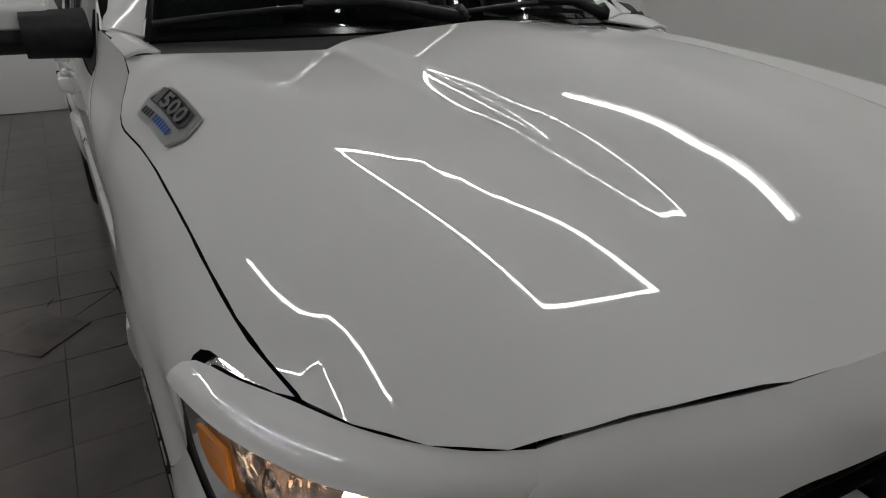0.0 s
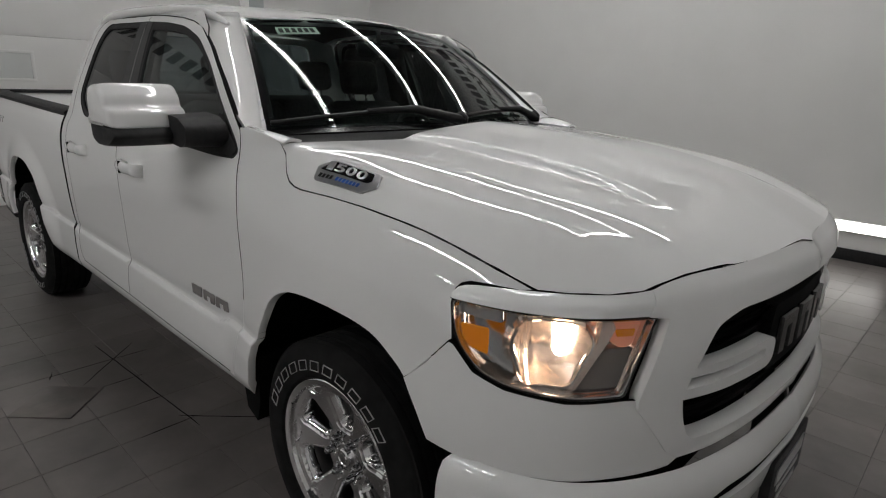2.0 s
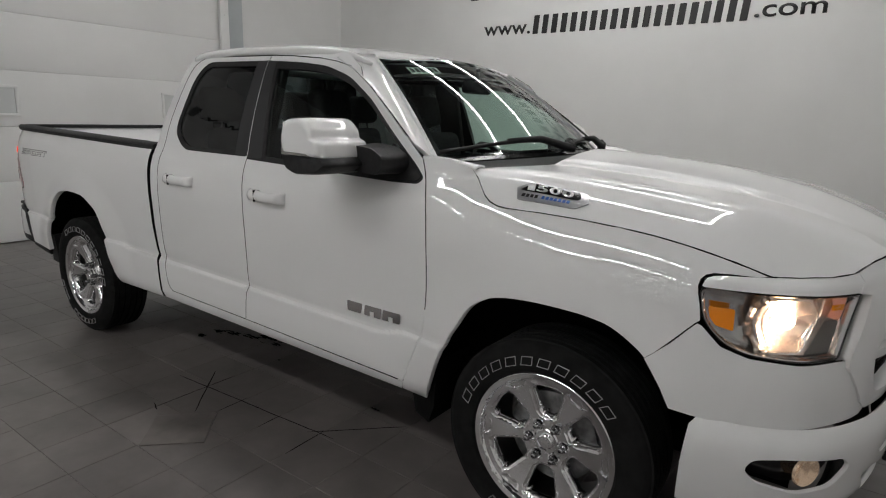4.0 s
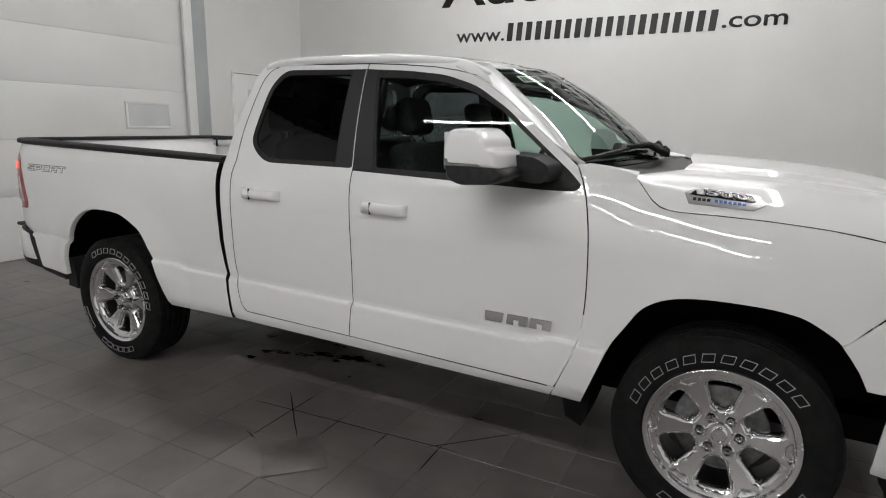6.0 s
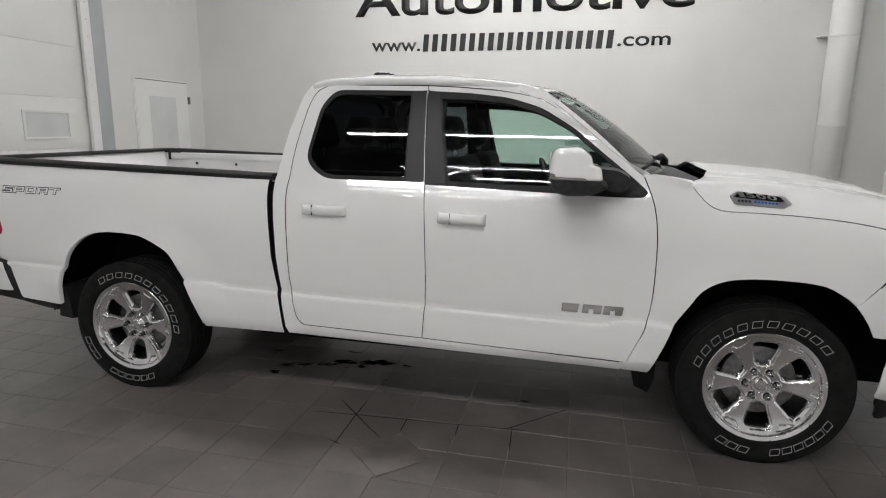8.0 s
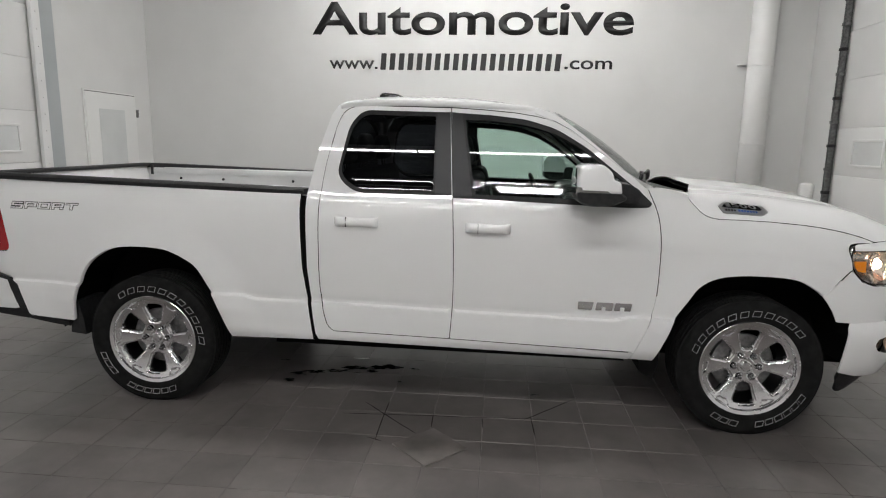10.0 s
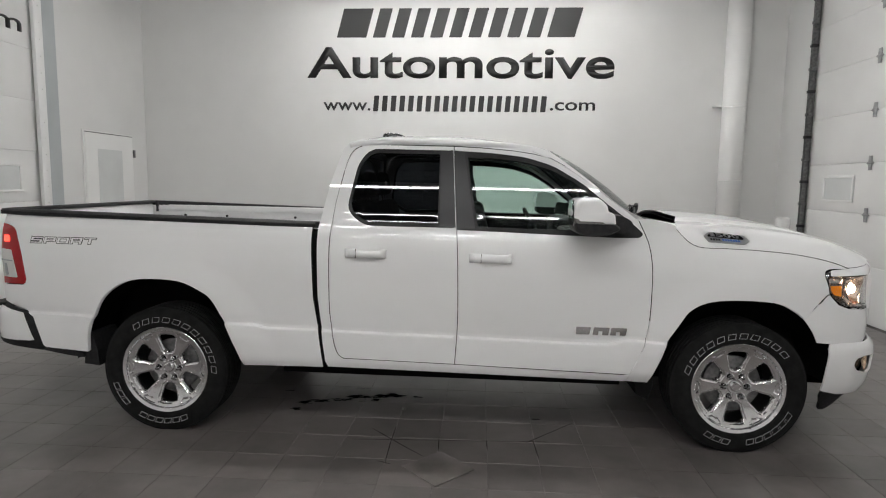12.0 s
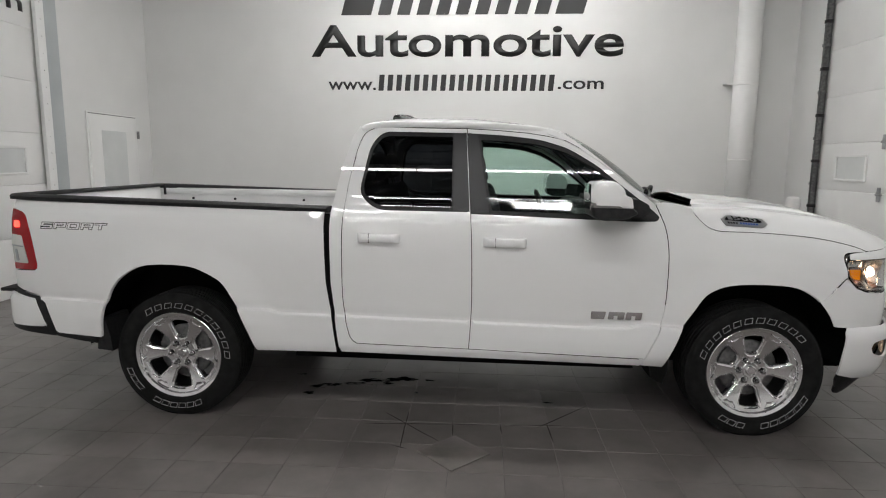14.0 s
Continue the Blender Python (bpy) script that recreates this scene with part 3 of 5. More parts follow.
def hood_z(x, y):
    a = abs(y)
    z = hood_base(x, a)
    d2 = (RIM[:, 0] - x) ** 2 + (RIM[:, 1] - a) ** 2
    near = math.sqrt(d2.min())
    w = 1.0 / (d2 + 2e-5) ** 3
    v = RIM[:, 4] / (d2 + 4e-4) ** 2.5
    drop, wide = (v * RIM[:, 2]).sum() / v.sum(), (v * RIM[:, 3]).sum() / v.sum()
    soft = ((w * RIM[:, 4]).sum() * 0.849) ** -0.2
    k = min(max((near - 0.015) / 0.12, 0), 1)
    d = near + (soft - near) * k
    if x > 0.63 and x > nose_x(a) or x <= 0.63 and a > hood_edge_y(x):
        d = -near
    t = 1 - d / wide
    if t > 0:
        z -= max(drop, 0.0) * min(t, 1.3) ** 2.0
    return z


def hood(x, y):
    return Vector((x, y, hood_z(x, y)))


class Plan:
    """A bent front, laid out by the length along its plan from the middle and by height."""

    def __init__(self, points, depth):
        xs, ys = [p[0] for p in points], [p[1] for p in points]
        u = [0.0]
        for a, b in zip(points, points[1:]):
            u.append(u[-1] + math.hypot(b[0] - a[0], b[1] - a[1]))
        self.fx, self.fy, self.depth, self.end = curve(u, xs), curve(u, ys), depth, u[-1]

    def __call__(self, u, z):
        a = abs(u)
        x, y = self.fx(a), self.fy(a)
        e = 0.01
        tx, ty = self.fx(a + e) - self.fx(max(a - e, 0)), self.fy(a + e) - self.fy(max(a - e, 0))
        n = math.hypot(tx, ty) or 1.0
        d = self.depth(z)
        x, y = x + d * ty / n, y - d * tx / n
        return Vector((x, -y if u >= 0 else y, z))


face = Plan([(0.975, 0), (0.963, 0.25), (0.925, 0.5), (0.865, 0.697), (0.815, 0.79), (0.74, 0.885), (0.64, 0.950), (0.55, 0.986), (0.46, 1.006), (0.36, 1.012), (0.2, 1.012)],
            curve([0.60, 0.72, 0.80, 0.93, 1.02, 1.10, 1.135, 1.165, 1.18, 1.22], [0.0, 0.018, 0.022, 0.010, 0.004, 0.002, 0.012, 0.004, -0.014, -0.05]))
grille = Plan([(1.012, 0), (1.0, 0.25), (0.965, 0.5), (0.905, 0.675), (0.868, 0.74), (0.82, 0.81), (0.75, 0.89)],
              curve([0.70, 0.76, 0.85, 1.0, 1.10, 1.15, 1.18, 1.20, 1.23], [-0.02, 0.0, 0.008, 0.008, 0.0, -0.012, -0.028, -0.045, -0.08]))
bumper = Plan([(1.035, 0), (1.02, 0.3), (0.965, 0.6), (0.86, 0.83), (0.74, 0.955), (0.60, 1.02), (0.48, 1.04), (0.40, 1.042), (0.2, 1.03)],
              curve([0.36, 0.41, 0.46, 0.55, 0.63, 0.68, 0.715, 0.74], [-0.07, -0.035, -0.012, 0.004, 0.012, 0.006, -0.02, -0.06]))

REAR_ARCH = [(-3.059, 0.445), (-3.119, 0.610), (-3.187, 0.755), (-3.255, 0.869), (-3.325, 0.921), (-3.431, 0.969), (-3.52, 0.983), (-3.612, 0.986), (-3.70, 0.982), (-3.795, 0.966), (-3.890, 0.917), (-3.969, 0.842), (-4.034, 0.711), (-4.056, 0.617), (-4.07, 0.50)]
FRONT_ARCH = [(-0.54, 0.43), (-0.482, 0.587), (-0.441, 0.701), (-0.383, 0.800), (-0.324, 0.888), (-0.231, 0.942), (-0.102, 0.963), (0.060, 0.964), (0.16, 0.955), (0.224, 0.938), (0.300, 0.895), (0.332, 0.868)]


REAR_ARCH, FRONT_ARCH = eased(REAR_ARCH), eased(FRONT_ARCH)


def beside(run, d):
    """The same run moved sideways by d, to its right where d is positive."""
    out = []
    for i, (x, z) in enumerate(run):
        p, q = run[max(i - 1, 0)], run[min(i + 1, len(run) - 1)]
        a, b = q[0] - p[0], q[1] - p[1]
        n = math.hypot(a, b)
        out.append((x + d * b / n, z - d * a / n))
    return out


# the door joints, from the sill up
REAR_RUN = eased([(-2.416, 0.515), (-2.445, 0.535), (-2.468, 0.576), (-2.493, 0.685), (-2.509, 0.829), (-2.511, 1.079), (-2.509, 1.254), (-2.502, 1.350), (-2.485, 1.491), (-2.459, 1.630), (-2.432, 1.750), (-2.395, 1.822), (-2.325, 1.853), (-2.20, 1.858)])
MID_RUN = eased([(-1.7197, 0.508), (-1.7115, 0.65), (-1.7075, 0.80), (-1.709, 0.93), (-1.714, 1.12), (-1.726, 1.34), (-1.762, 1.850)])
FRONT_RUN = eased([(-0.668, 0.435), (-0.614, 0.566), (-0.571, 0.675), (-0.548, 0.817), (-0.545, 1.0), (-0.553, 1.163), (-0.578, 1.298), (-0.627, 1.416)])

for s in (-1, 1):
    fl, st = s > 0, 0.03 if s < 0 else 0.06
    sd = side(s)
    bed = [(-2.62, 1.352), (-2.621, 1.25), (-2.616, 1.076), (-2.611, 0.898), (-2.578, 0.682), (-2.552, 0.50), (-2.548, 0.452)] + REAR_ARCH + [(-4.36, 0.515), (-4.378, 0.53), (-4.44, 0.712), (-4.50, 0.752), (-4.60, 0.785), (-4.675, 0.80), (-4.685, 1.0), (-4.68, 1.25), (-4.655, 1.375), (-4.60, 1.388)]
    lamp_hole = rounded([(-4.66, 1.31), (-4.60, 1.302), (-4.541, 1.275), (-4.497, 1.15), (-4.473, 0.953), (-4.487, 0.918), (-4.66, 0.911)], [0, 0.03, 0.03, 0.1, 0.02, 0.02, 0])
    bed = bed[:-6] + [(-4.675, 0.80), (-4.68, 0.895), (-4.66, 0.911)] + lamp_hole[::-1][1:-1] + [(-4.66, 1.31), (-4.668, 1.335), (-4.655, 1.375), (-4.60, 1.388)]
    part("bed_side", skin(bed, sd, st, 0.03, flip=fl, seam=(PAINT, SEAM), rows=CREASE), None, truck)
    cab_back = [(-2.583, 1.335), (-2.585, 1.25), (-2.580, 0.899), (-2.548, 0.610), (-2.531, 0.493), (-2.515, 0.457), (-1.72, 0.447), (-0.676, 0.432), (-0.652, 0.478), (-1.723, 0.504)] + REAR_RUN + [(-1.765, 1.855), (-1.586, 1.847), (-1.385, 1.831), (-1.26, 1.812), (-1.155, 1.787), (-1.07, 1.742), (-1.10, 1.785), (-1.19, 1.838), (-1.25, 1.855), (-1.5, 1.885), (-2.0, 1.895), (-2.36, 1.885), (-2.44, 1.86), (-2.475, 1.80), (-2.53, 1.60), (-2.565, 1.42)]
    part("cab_side", skin(cab_back, sd, st, 0.006, flip=fl, seam=(PAINT, SEAM), rows=CREASE), None, truck)
    rear_glass = rounded([(-2.407, 1.445), (-2.354, 1.734), (-2.285, 1.818), (-1.842, 1.815), (-1.834, 1.36), (-2.30, 1.357)], [0.06, 0.1, 0.05, 0.01, 0.01, 0.08])
    inset = lambda pts, cx, cz, k, q: [(cx + (x - cx) * k, cz + (z - cz) * q) for x, z in pts]
    rear_glass = inset(rear_glass, -2.10, 1.59, 0.968, 0.945)
    rear_door = beside(MID_RUN, -0.0023) + beside(REAR_RUN, 0.0048)[::-1]
    rear_cut = rounded([(-2.415, 1.44), (-2.36, 1.74), (-2.288, 1.828), (-1.775, 1.824), (-1.745, 1.347), (-2.305, 1.347)], [0.06, 0.1, 0.05, 0.004, 0.004, 0.08])
    d = part("rear_door", skin(rear_door, sd, st, 0.03, [rear_cut], flip=fl, seam=(PAINT, SEAM), rows=CREASE), None, truck)
    part("window_trim", skin(rear_cut, sd, 0.05, 0.02, [rear_glass], -0.004, fl), BLACK, d, "black rubber window surround")
    part("window_glass", skin(rear_glass, sd, 0.05, 0.0, (), -0.010, fl), TINTED, d, "dark privacy glass").visible_shadow = False
    part("pillar_cover", skin([(-1.832, 1.352), (-1.842, 1.820), (-1.7655, 1.826), (-1.7330, 1.350)], sd, 0.05, 0.01, (), 0.001, fl), PILLAR, d, "matt black pillar cover")
    front_glass = rounded([(-1.688, 1.80), (-1.517, 1.795), (-1.314, 1.773), (-1.144, 1.722), (-0.985, 1.632), (-0.83, 1.508), (-0.72, 1.42), (-0.72, 1.335), (-1.608, 1.345)], [0.01, 0.05, 0.05, 0.05, 0.05, 0.05, 0.05, 0.03, 0.01])
    front_cut = rounded([(-1.757, 1.824), (-1.517, 1.812), (-1.314, 1.790), (-1.144, 1.740), (-0.971, 1.638), (-0.83, 1.524), (-0.66, 1.392), (-0.605, 1.34), (-0.625, 1.316), (-0.75, 1.312), (-1.727, 1.336)], [0.004, 0.05, 0.05, 0.05, 0.05, 0.05, 0.05, 0.02, 0.02, 0.05, 0.004])
    front_glass = inset(front_glass, -1.25, 1.57, 0.975, 0.94)
    front_door = [(-0.655, 0.484)] + [p for p in beside(FRONT_RUN, -0.0048) if p[1] > 0.49] + [(-0.705, 1.472), (-0.845, 1.580), (-1.015, 1.702), (-1.15, 1.780), (-1.251, 1.806), (-1.385, 1.826), (-1.586, 1.842)] + beside(MID_RUN, 0.0023)[::-1]
    d = part("front_door", skin(front_door, sd, st, 0.03, [front_cut], flip=fl, seam=(PAINT, SEAM), rows=CREASE), None, truck)
    part("window_trim", skin(front_cut, sd, 0.05, 0.02, [front_glass], -0.004, fl), BLACK, d, "black rubber window surround")
    part("window_glass", skin(front_glass, sd, 0.05, 0.0, (), -0.010, fl), CLEAR, d, "clear greenish side glass").visible_shadow = False
    part("pillar_cover", skin([(-1.7560, 1.826), (-1.695, 1.818), (-1.615, 1.348), (-1.7250, 1.342)], sd, 0.05, 0.01, (), 0.001, fl), PILLAR, d, "matt black pillar cover")
    fender = FRONT_ARCH + [(0.357, 0.889), (0.41, 0.948), (0.462, 1.008), (0.474, 1.018), (0.468, 1.06), (0.457, 1.095), (0.452, 1.118), (0.455, 1.137), (0.466, 1.150), (0.486, 1.157), (0.53, 1.159), (0.60, 1.156)] + [(x, z - 0.002) for x, z in JOINT[::-1]] + [(-0.50, 1.42), (-0.585, 1.43)] + FRONT_RUN[::-1]
    part("fender", skin(fender, sd, st, 0.03, flip=fl, seam=(PAINT, SEAM), rows=CREASE), None, truck)

# hood, roof, screen
edge = [(x, hood_edge_y(x) - 0.0015) for x, z in JOINT] + [(x - 0.001, y) for x, y, z in NOSE]
half = [(-0.285, 0.0), (-0.275, 0.25), (-0.25, 0.42), (-0.275, 0.485), (-0.325, 0.66), (-0.385, 0.80), (-0.405, 0.875)] + edge
outline = half + [(x, -y) for x, y in half[::-1]][1:-1]
outline = [(x, -y) for x, y in outline]
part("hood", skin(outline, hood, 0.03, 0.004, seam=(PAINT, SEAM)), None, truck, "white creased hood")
# black sheet just under the hood, so its open joints look shaded
part("hood_shade_sheet", skin([(x * 0.985 - 0.004, y * 0.975) for x, y in outline], hood, 0.08, 0.0, (), -0.03), SEAM, truck)
roof_mid = curve([-2.50, -2.44, -2.36, -2.1, -1.8, -1.5, -1.25, -1.08], [1.86, 1.895, 1.925, 1.945, 1.945, 1.93, 1.90, 1.862])


def roof(x, y):
    a = abs(y) / 0.76
    f = min(max((x + 1.75) / 0.6, 0), 1)
    return Vector((x, y, roof_mid(x) - (0.03 + 0.032 * f * f * (3 - 2 * f)) * a ** 2 - 0.035 * a ** 8))


part("roof", skin([(-2.455, -0.72), (-2.465, 0), (-2.455, 0.72), (-2.35, 0.735), (-1.9, 0.74), (-1.4, 0.73), (-1.22, 0.665), (-1.14, 0.55), (-1.09, 0.35), (-1.075, 0), (-1.09, -0.35), (-1.14, -0.55), (-1.22, -0.665), (-1.4, -0.73), (-1.9, -0.74), (-2.35, -0.735)], roof, 0.05, 0.03), PAINT, truck)


def screen(a, b):
    """The windscreen: a across from -1 to 1, b up from 0 to 1."""
    low = Vector((-0.44 - 0.20 * a * a, 0.84 * a, 1.415 - 0.02 * a * a))
    high = Vector((-1.09 - 0.09 * a * a, 0.625 * a, 1.872 - 0.035 * a * a))
    p = low.lerp(high, b)
    k = 0.035 * 4 * b * (1 - b) * (1 - 0.5 * a * a)
    return p + Vector((0.55, 0, 0.83)) * k


part("windscreen", skin([(-0.97, 0.03), (0.97, 0.03), (0.97, 0.98), (-0.97, 0.98)], screen, 0.06, 0.0), CLEAR, truck, "clear windscreen").visible_shadow = False
part("windscreen_band", skin([(-1.0, 0.0), (1.0, 0.0), (1.0, 1.0), (-1.0, 1.0)], screen, 0.06, 0.01, [rounded([(-0.95, 0.05), (0.95, 0.05), (0.95, 0.96), (-0.95, 0.96)], 0.05)], -0.003), GLOSSBLACK, truck, "black edge band of the windscreen")
gap_a = curve([0, 0.12, 0.35, 0.62, 0.85, 1.0], [-0.60, -0.70, -0.845, -1.015, -1.16, -1.26])
gap_z = curve([0, 0.12, 0.35, 0.62, 0.85, 1.0], [1.43, 1.480, 1.586, 1.708, 1.788, 1.83])


def a_pillar(s):
    def at(a, b):
        p = screen(s * 1.005, b)
        x, z = gap_a(b), gap_z(b)
        q = Vector((x - 0.012, s * (half_width(min(x, -0.62), z) - 0.006), z - 0.016))
        n = Vector((0.35, s * 0.75, 0.45))
        return p.lerp(q, a) + n * 0.022 * 4 * a * (1 - a) * 0.7
    return at


for s in (-1, 1):
    part("windscreen_pillar", skin([(0, 0), (1, 0), (1, 1), (0, 1)], a_pillar(s), 0.08, 0.02, flip=s > 0), PAINT, truck)

    rail = [(-1.13, 0.700, 1.802), (-1.20, 0.724, 1.830), (-1.30, 0.743, 1.850), (-1.50, 0.752, 1.867), (-1.8, 0.754, 1.876), (-2.1, 0.754, 1.877), (-2.34, 0.754, 1.866), (-2.43, 0.758, 1.84)]
    part("roof_rail", smooth(tube([Vector((x, s * y, z)) for x, y, z in eased(rail, 4)], [0.021 * min(1, 0.4 + k / 10) for k in range(29)], 12), 60), PAINT, truck)

# cowl
bm = bmesh.new()
plan = [(-0.78, -0.84), (-0.42, -0.83), (-0.36, -0.66), (-0.30, -0.48), (-0.30, 0.48), (-0.36, 0.66), (-0.42, 0.83), (-0.78, 0.84)]
rings = [[bm.verts.new((x, y, z)) for x, y in plan] for z in (1.33, 1.384)]
for k in range(len(plan)):
    bm.faces.new((rings[0][k], rings[0][(k + 1) % 8], rings[1][(k + 1) % 8], rings[1][k]))
bm.faces.new(rings[1])
bm.faces.new(rings[0][::-1])
bmesh.ops.recalc_face_normals(bm, faces=bm.faces)
part("cowl", bm, BLACK, truck, "black plastic cowl panel")
outer_x, outer_z = curve([0, 0.35, 0.6, 1], [-0.63, -0.56, -0.49, -0.40]), curve([0, 0.35, 0.6, 1], [1.425, 1.427, 1.418, 1.392])


def fender_corner(s):
    def at(a, b):
        x, z = outer_x(b), outer_z(b)
        p = Vector((x, s * (half_width(x, z) + 0.001), z - 0.002))
        q = Vector((-0.665 + 0.26 * b, s * (0.845 - 0.01 * b), 1.402 - 0.006 * b))
        return p.lerp(q, a) + Vector((0, s * 0.3, 0.8)) * 0.012 * 4 * max(a * (1 - a), 0)
    return at


for s in (-1, 1):
    part("fender_corner", skin([(0, 0), (0, 1), (1, 1), (1, 0)], fender_corner(s), 0.1, 0.01, flip=s < 0), PAINT, truck)

# front face
def surround(u, z):
    """The grille surround: upright below, rolling back to meet the hood above 1.12."""
    if z <= 1.12:
        return grille(u, z)
    a = min((z - 1.12) / 0.08, 1.3)
    p = grille(u, 1.12)
    y = min(abs(p.y) * 0.975, 0.84)
    q = Vector((nose_x(y) - 0.001, -y if u >= 0 else y, nose_z(y) - 0.005))
    return p.lerp(q, a) + Vector((0.012 * 4 * max(a * (1 - a), 0) ** 1.0, 0, 0.006 * 4 * max(a * (1 - a), 0)))


top = [(0.0, 1.20), (0.2, 1.20), (0.40, 1.20), (0.60, 1.20), (0.70, 1.20), (0.790, 1.20)]
low = [(0.797, 1.123), (0.745, 1.116), (0.80, 0.922), (0.80, 0.895), (0.76, 0.845), (0.70, 0.765), (0.66, 0.738), (0.50, 0.742), (0.0, 0.748)]
hole = rounded([(0.0, 1.128), (0.52, 1.112), (0.60, 1.085), (0.655, 0.99), (0.685, 0.92), (0.672, 0.85), (0.64, 0.79), (0.0, 0.785)], [0, 0.05, 0.03, 0.02, 0.02, 0.03, 0.03, 0])
right = top + low
both = right + [(-u, z) for u, z in right[::-1]][1:-1]
hole_both = hole + [(-u, z) for u, z in hole[::-1]]
hole_both = [p for i, p in enumerate(hole_both) if abs(p[0]) > 1e-6]
part("grille_surround", skin(both, surround, 0.03, 0.045, [hole_both], flip=True), PAINT, truck, "body-coloured grille surround")
for s in (1, -1):
    bar = rounded([(0.69, 0.978), (0.30, 0.988), (0.27, 0.970), (0.27, 0.918), (0.30, 0.900), (0.69, 0.900)], [0, 0.02, 0.02, 0.02, 0.02, 0])
    slot = rounded([(0.67, 0.955), (0.33, 0.962), (0.33, 0.936), (0.67, 0.926)], 0.008)
    b = part("grille_bar", skin([(s * u, z) for u, z in bar], grille, 0.03, 0.04, [[(s * u, z) for u, z in slot]], -0.012, True), PAINT, truck, "body-coloured grille bar")
bm = bmesh.new()
for k in range(9):
    z = 0.82 + k * 0.037
    for i in range(26):
        u = -0.65 + i * 0.05
        p, q = grille(u, z) - Vector((0.055, 0, 0)), grille(u + 0.05, z) - Vector((0.055, 0, 0))
        vs = [bm.verts.new(v) for v in (p, q, q + Vector((0.02, 0, 0.008)), p + Vector((0.02, 0, 0.008)), p + Vector((0, 0, 0.012)), q + Vector((0, 0, 0.012)))]
        bm.faces.new((vs[0], vs[1], vs[2], vs[3]))
        bm.faces.new((vs[3], vs[2], vs[5], vs[4]))
part("grille_mesh", bm, GLOSSBLACK, truck, "gloss black grille slats")
# near-black sheet stands in for the shade behind the grille openings
part("grille_backing", skin([(-0.70, 0.77), (0.70, 0.77), (0.70, 1.14), (-0.70, 1.14)], grille, 0.08, 0.0, (), -0.09, True), WELL, truck)
nameplate = part("nameplate", skin(rounded([(-0.25, 0.86), (0.25, 0.86), (0.28, 0.95), (0.25, 1.06), (-0.25, 1.06), (-0.28, 0.95)], 0.02), grille, 0.05, 0.03, (), -0.03, True), WELL, truck, "black nameplate block")
for u in (-0.16, 0.0, 0.16):
    for a, b_, c, d_ in ((-0.06, -0.02, 0.91, 1.02), (0.02, 0.06, 0.91, 1.02), (-0.02, 0.02, 0.985, 1.02)):
        part("name_bar", skin([(u + a, c), (u + b_, c), (u + b_, d_), (u + a, d_)], grille, 0.05, 0.014, (), -0.014, True), GLOSSBLACK, nameplate, "gloss black bar")

brow_x = curve([0.74, 0.815, 0.936, 1.058, 1.156, 1.22, 1.245], [0.838, 0.793, 0.712, 0.618, 0.545, 0.475, 0.450])
brow_y = curve([0.74, 0.815, 0.936, 1.058, 1.156, 1.22, 1.245], [0.735, 0.795, 0.862, 0.912, 0.955, 0.982, 0.990])
brow_z = curve([0.74, 0.815, 0.936, 1.058, 1.156, 1.22, 1.245], [1.179, 1.169, 1.162, 1.157, 1.156, 1.152, 1.140])
LAMP = rounded([(0.742, 1.115), (1.10, 1.118), (1.222, 1.126), (1.243, 1.108), (1.227, 1.02), (1.163, 0.955), (1.09, 0.93), (0.95, 0.918), (0.81, 0.922)], [0.01, 0.05, 0.02, 0.02, 0.04, 0.05, 0.05, 0.05, 0.01])
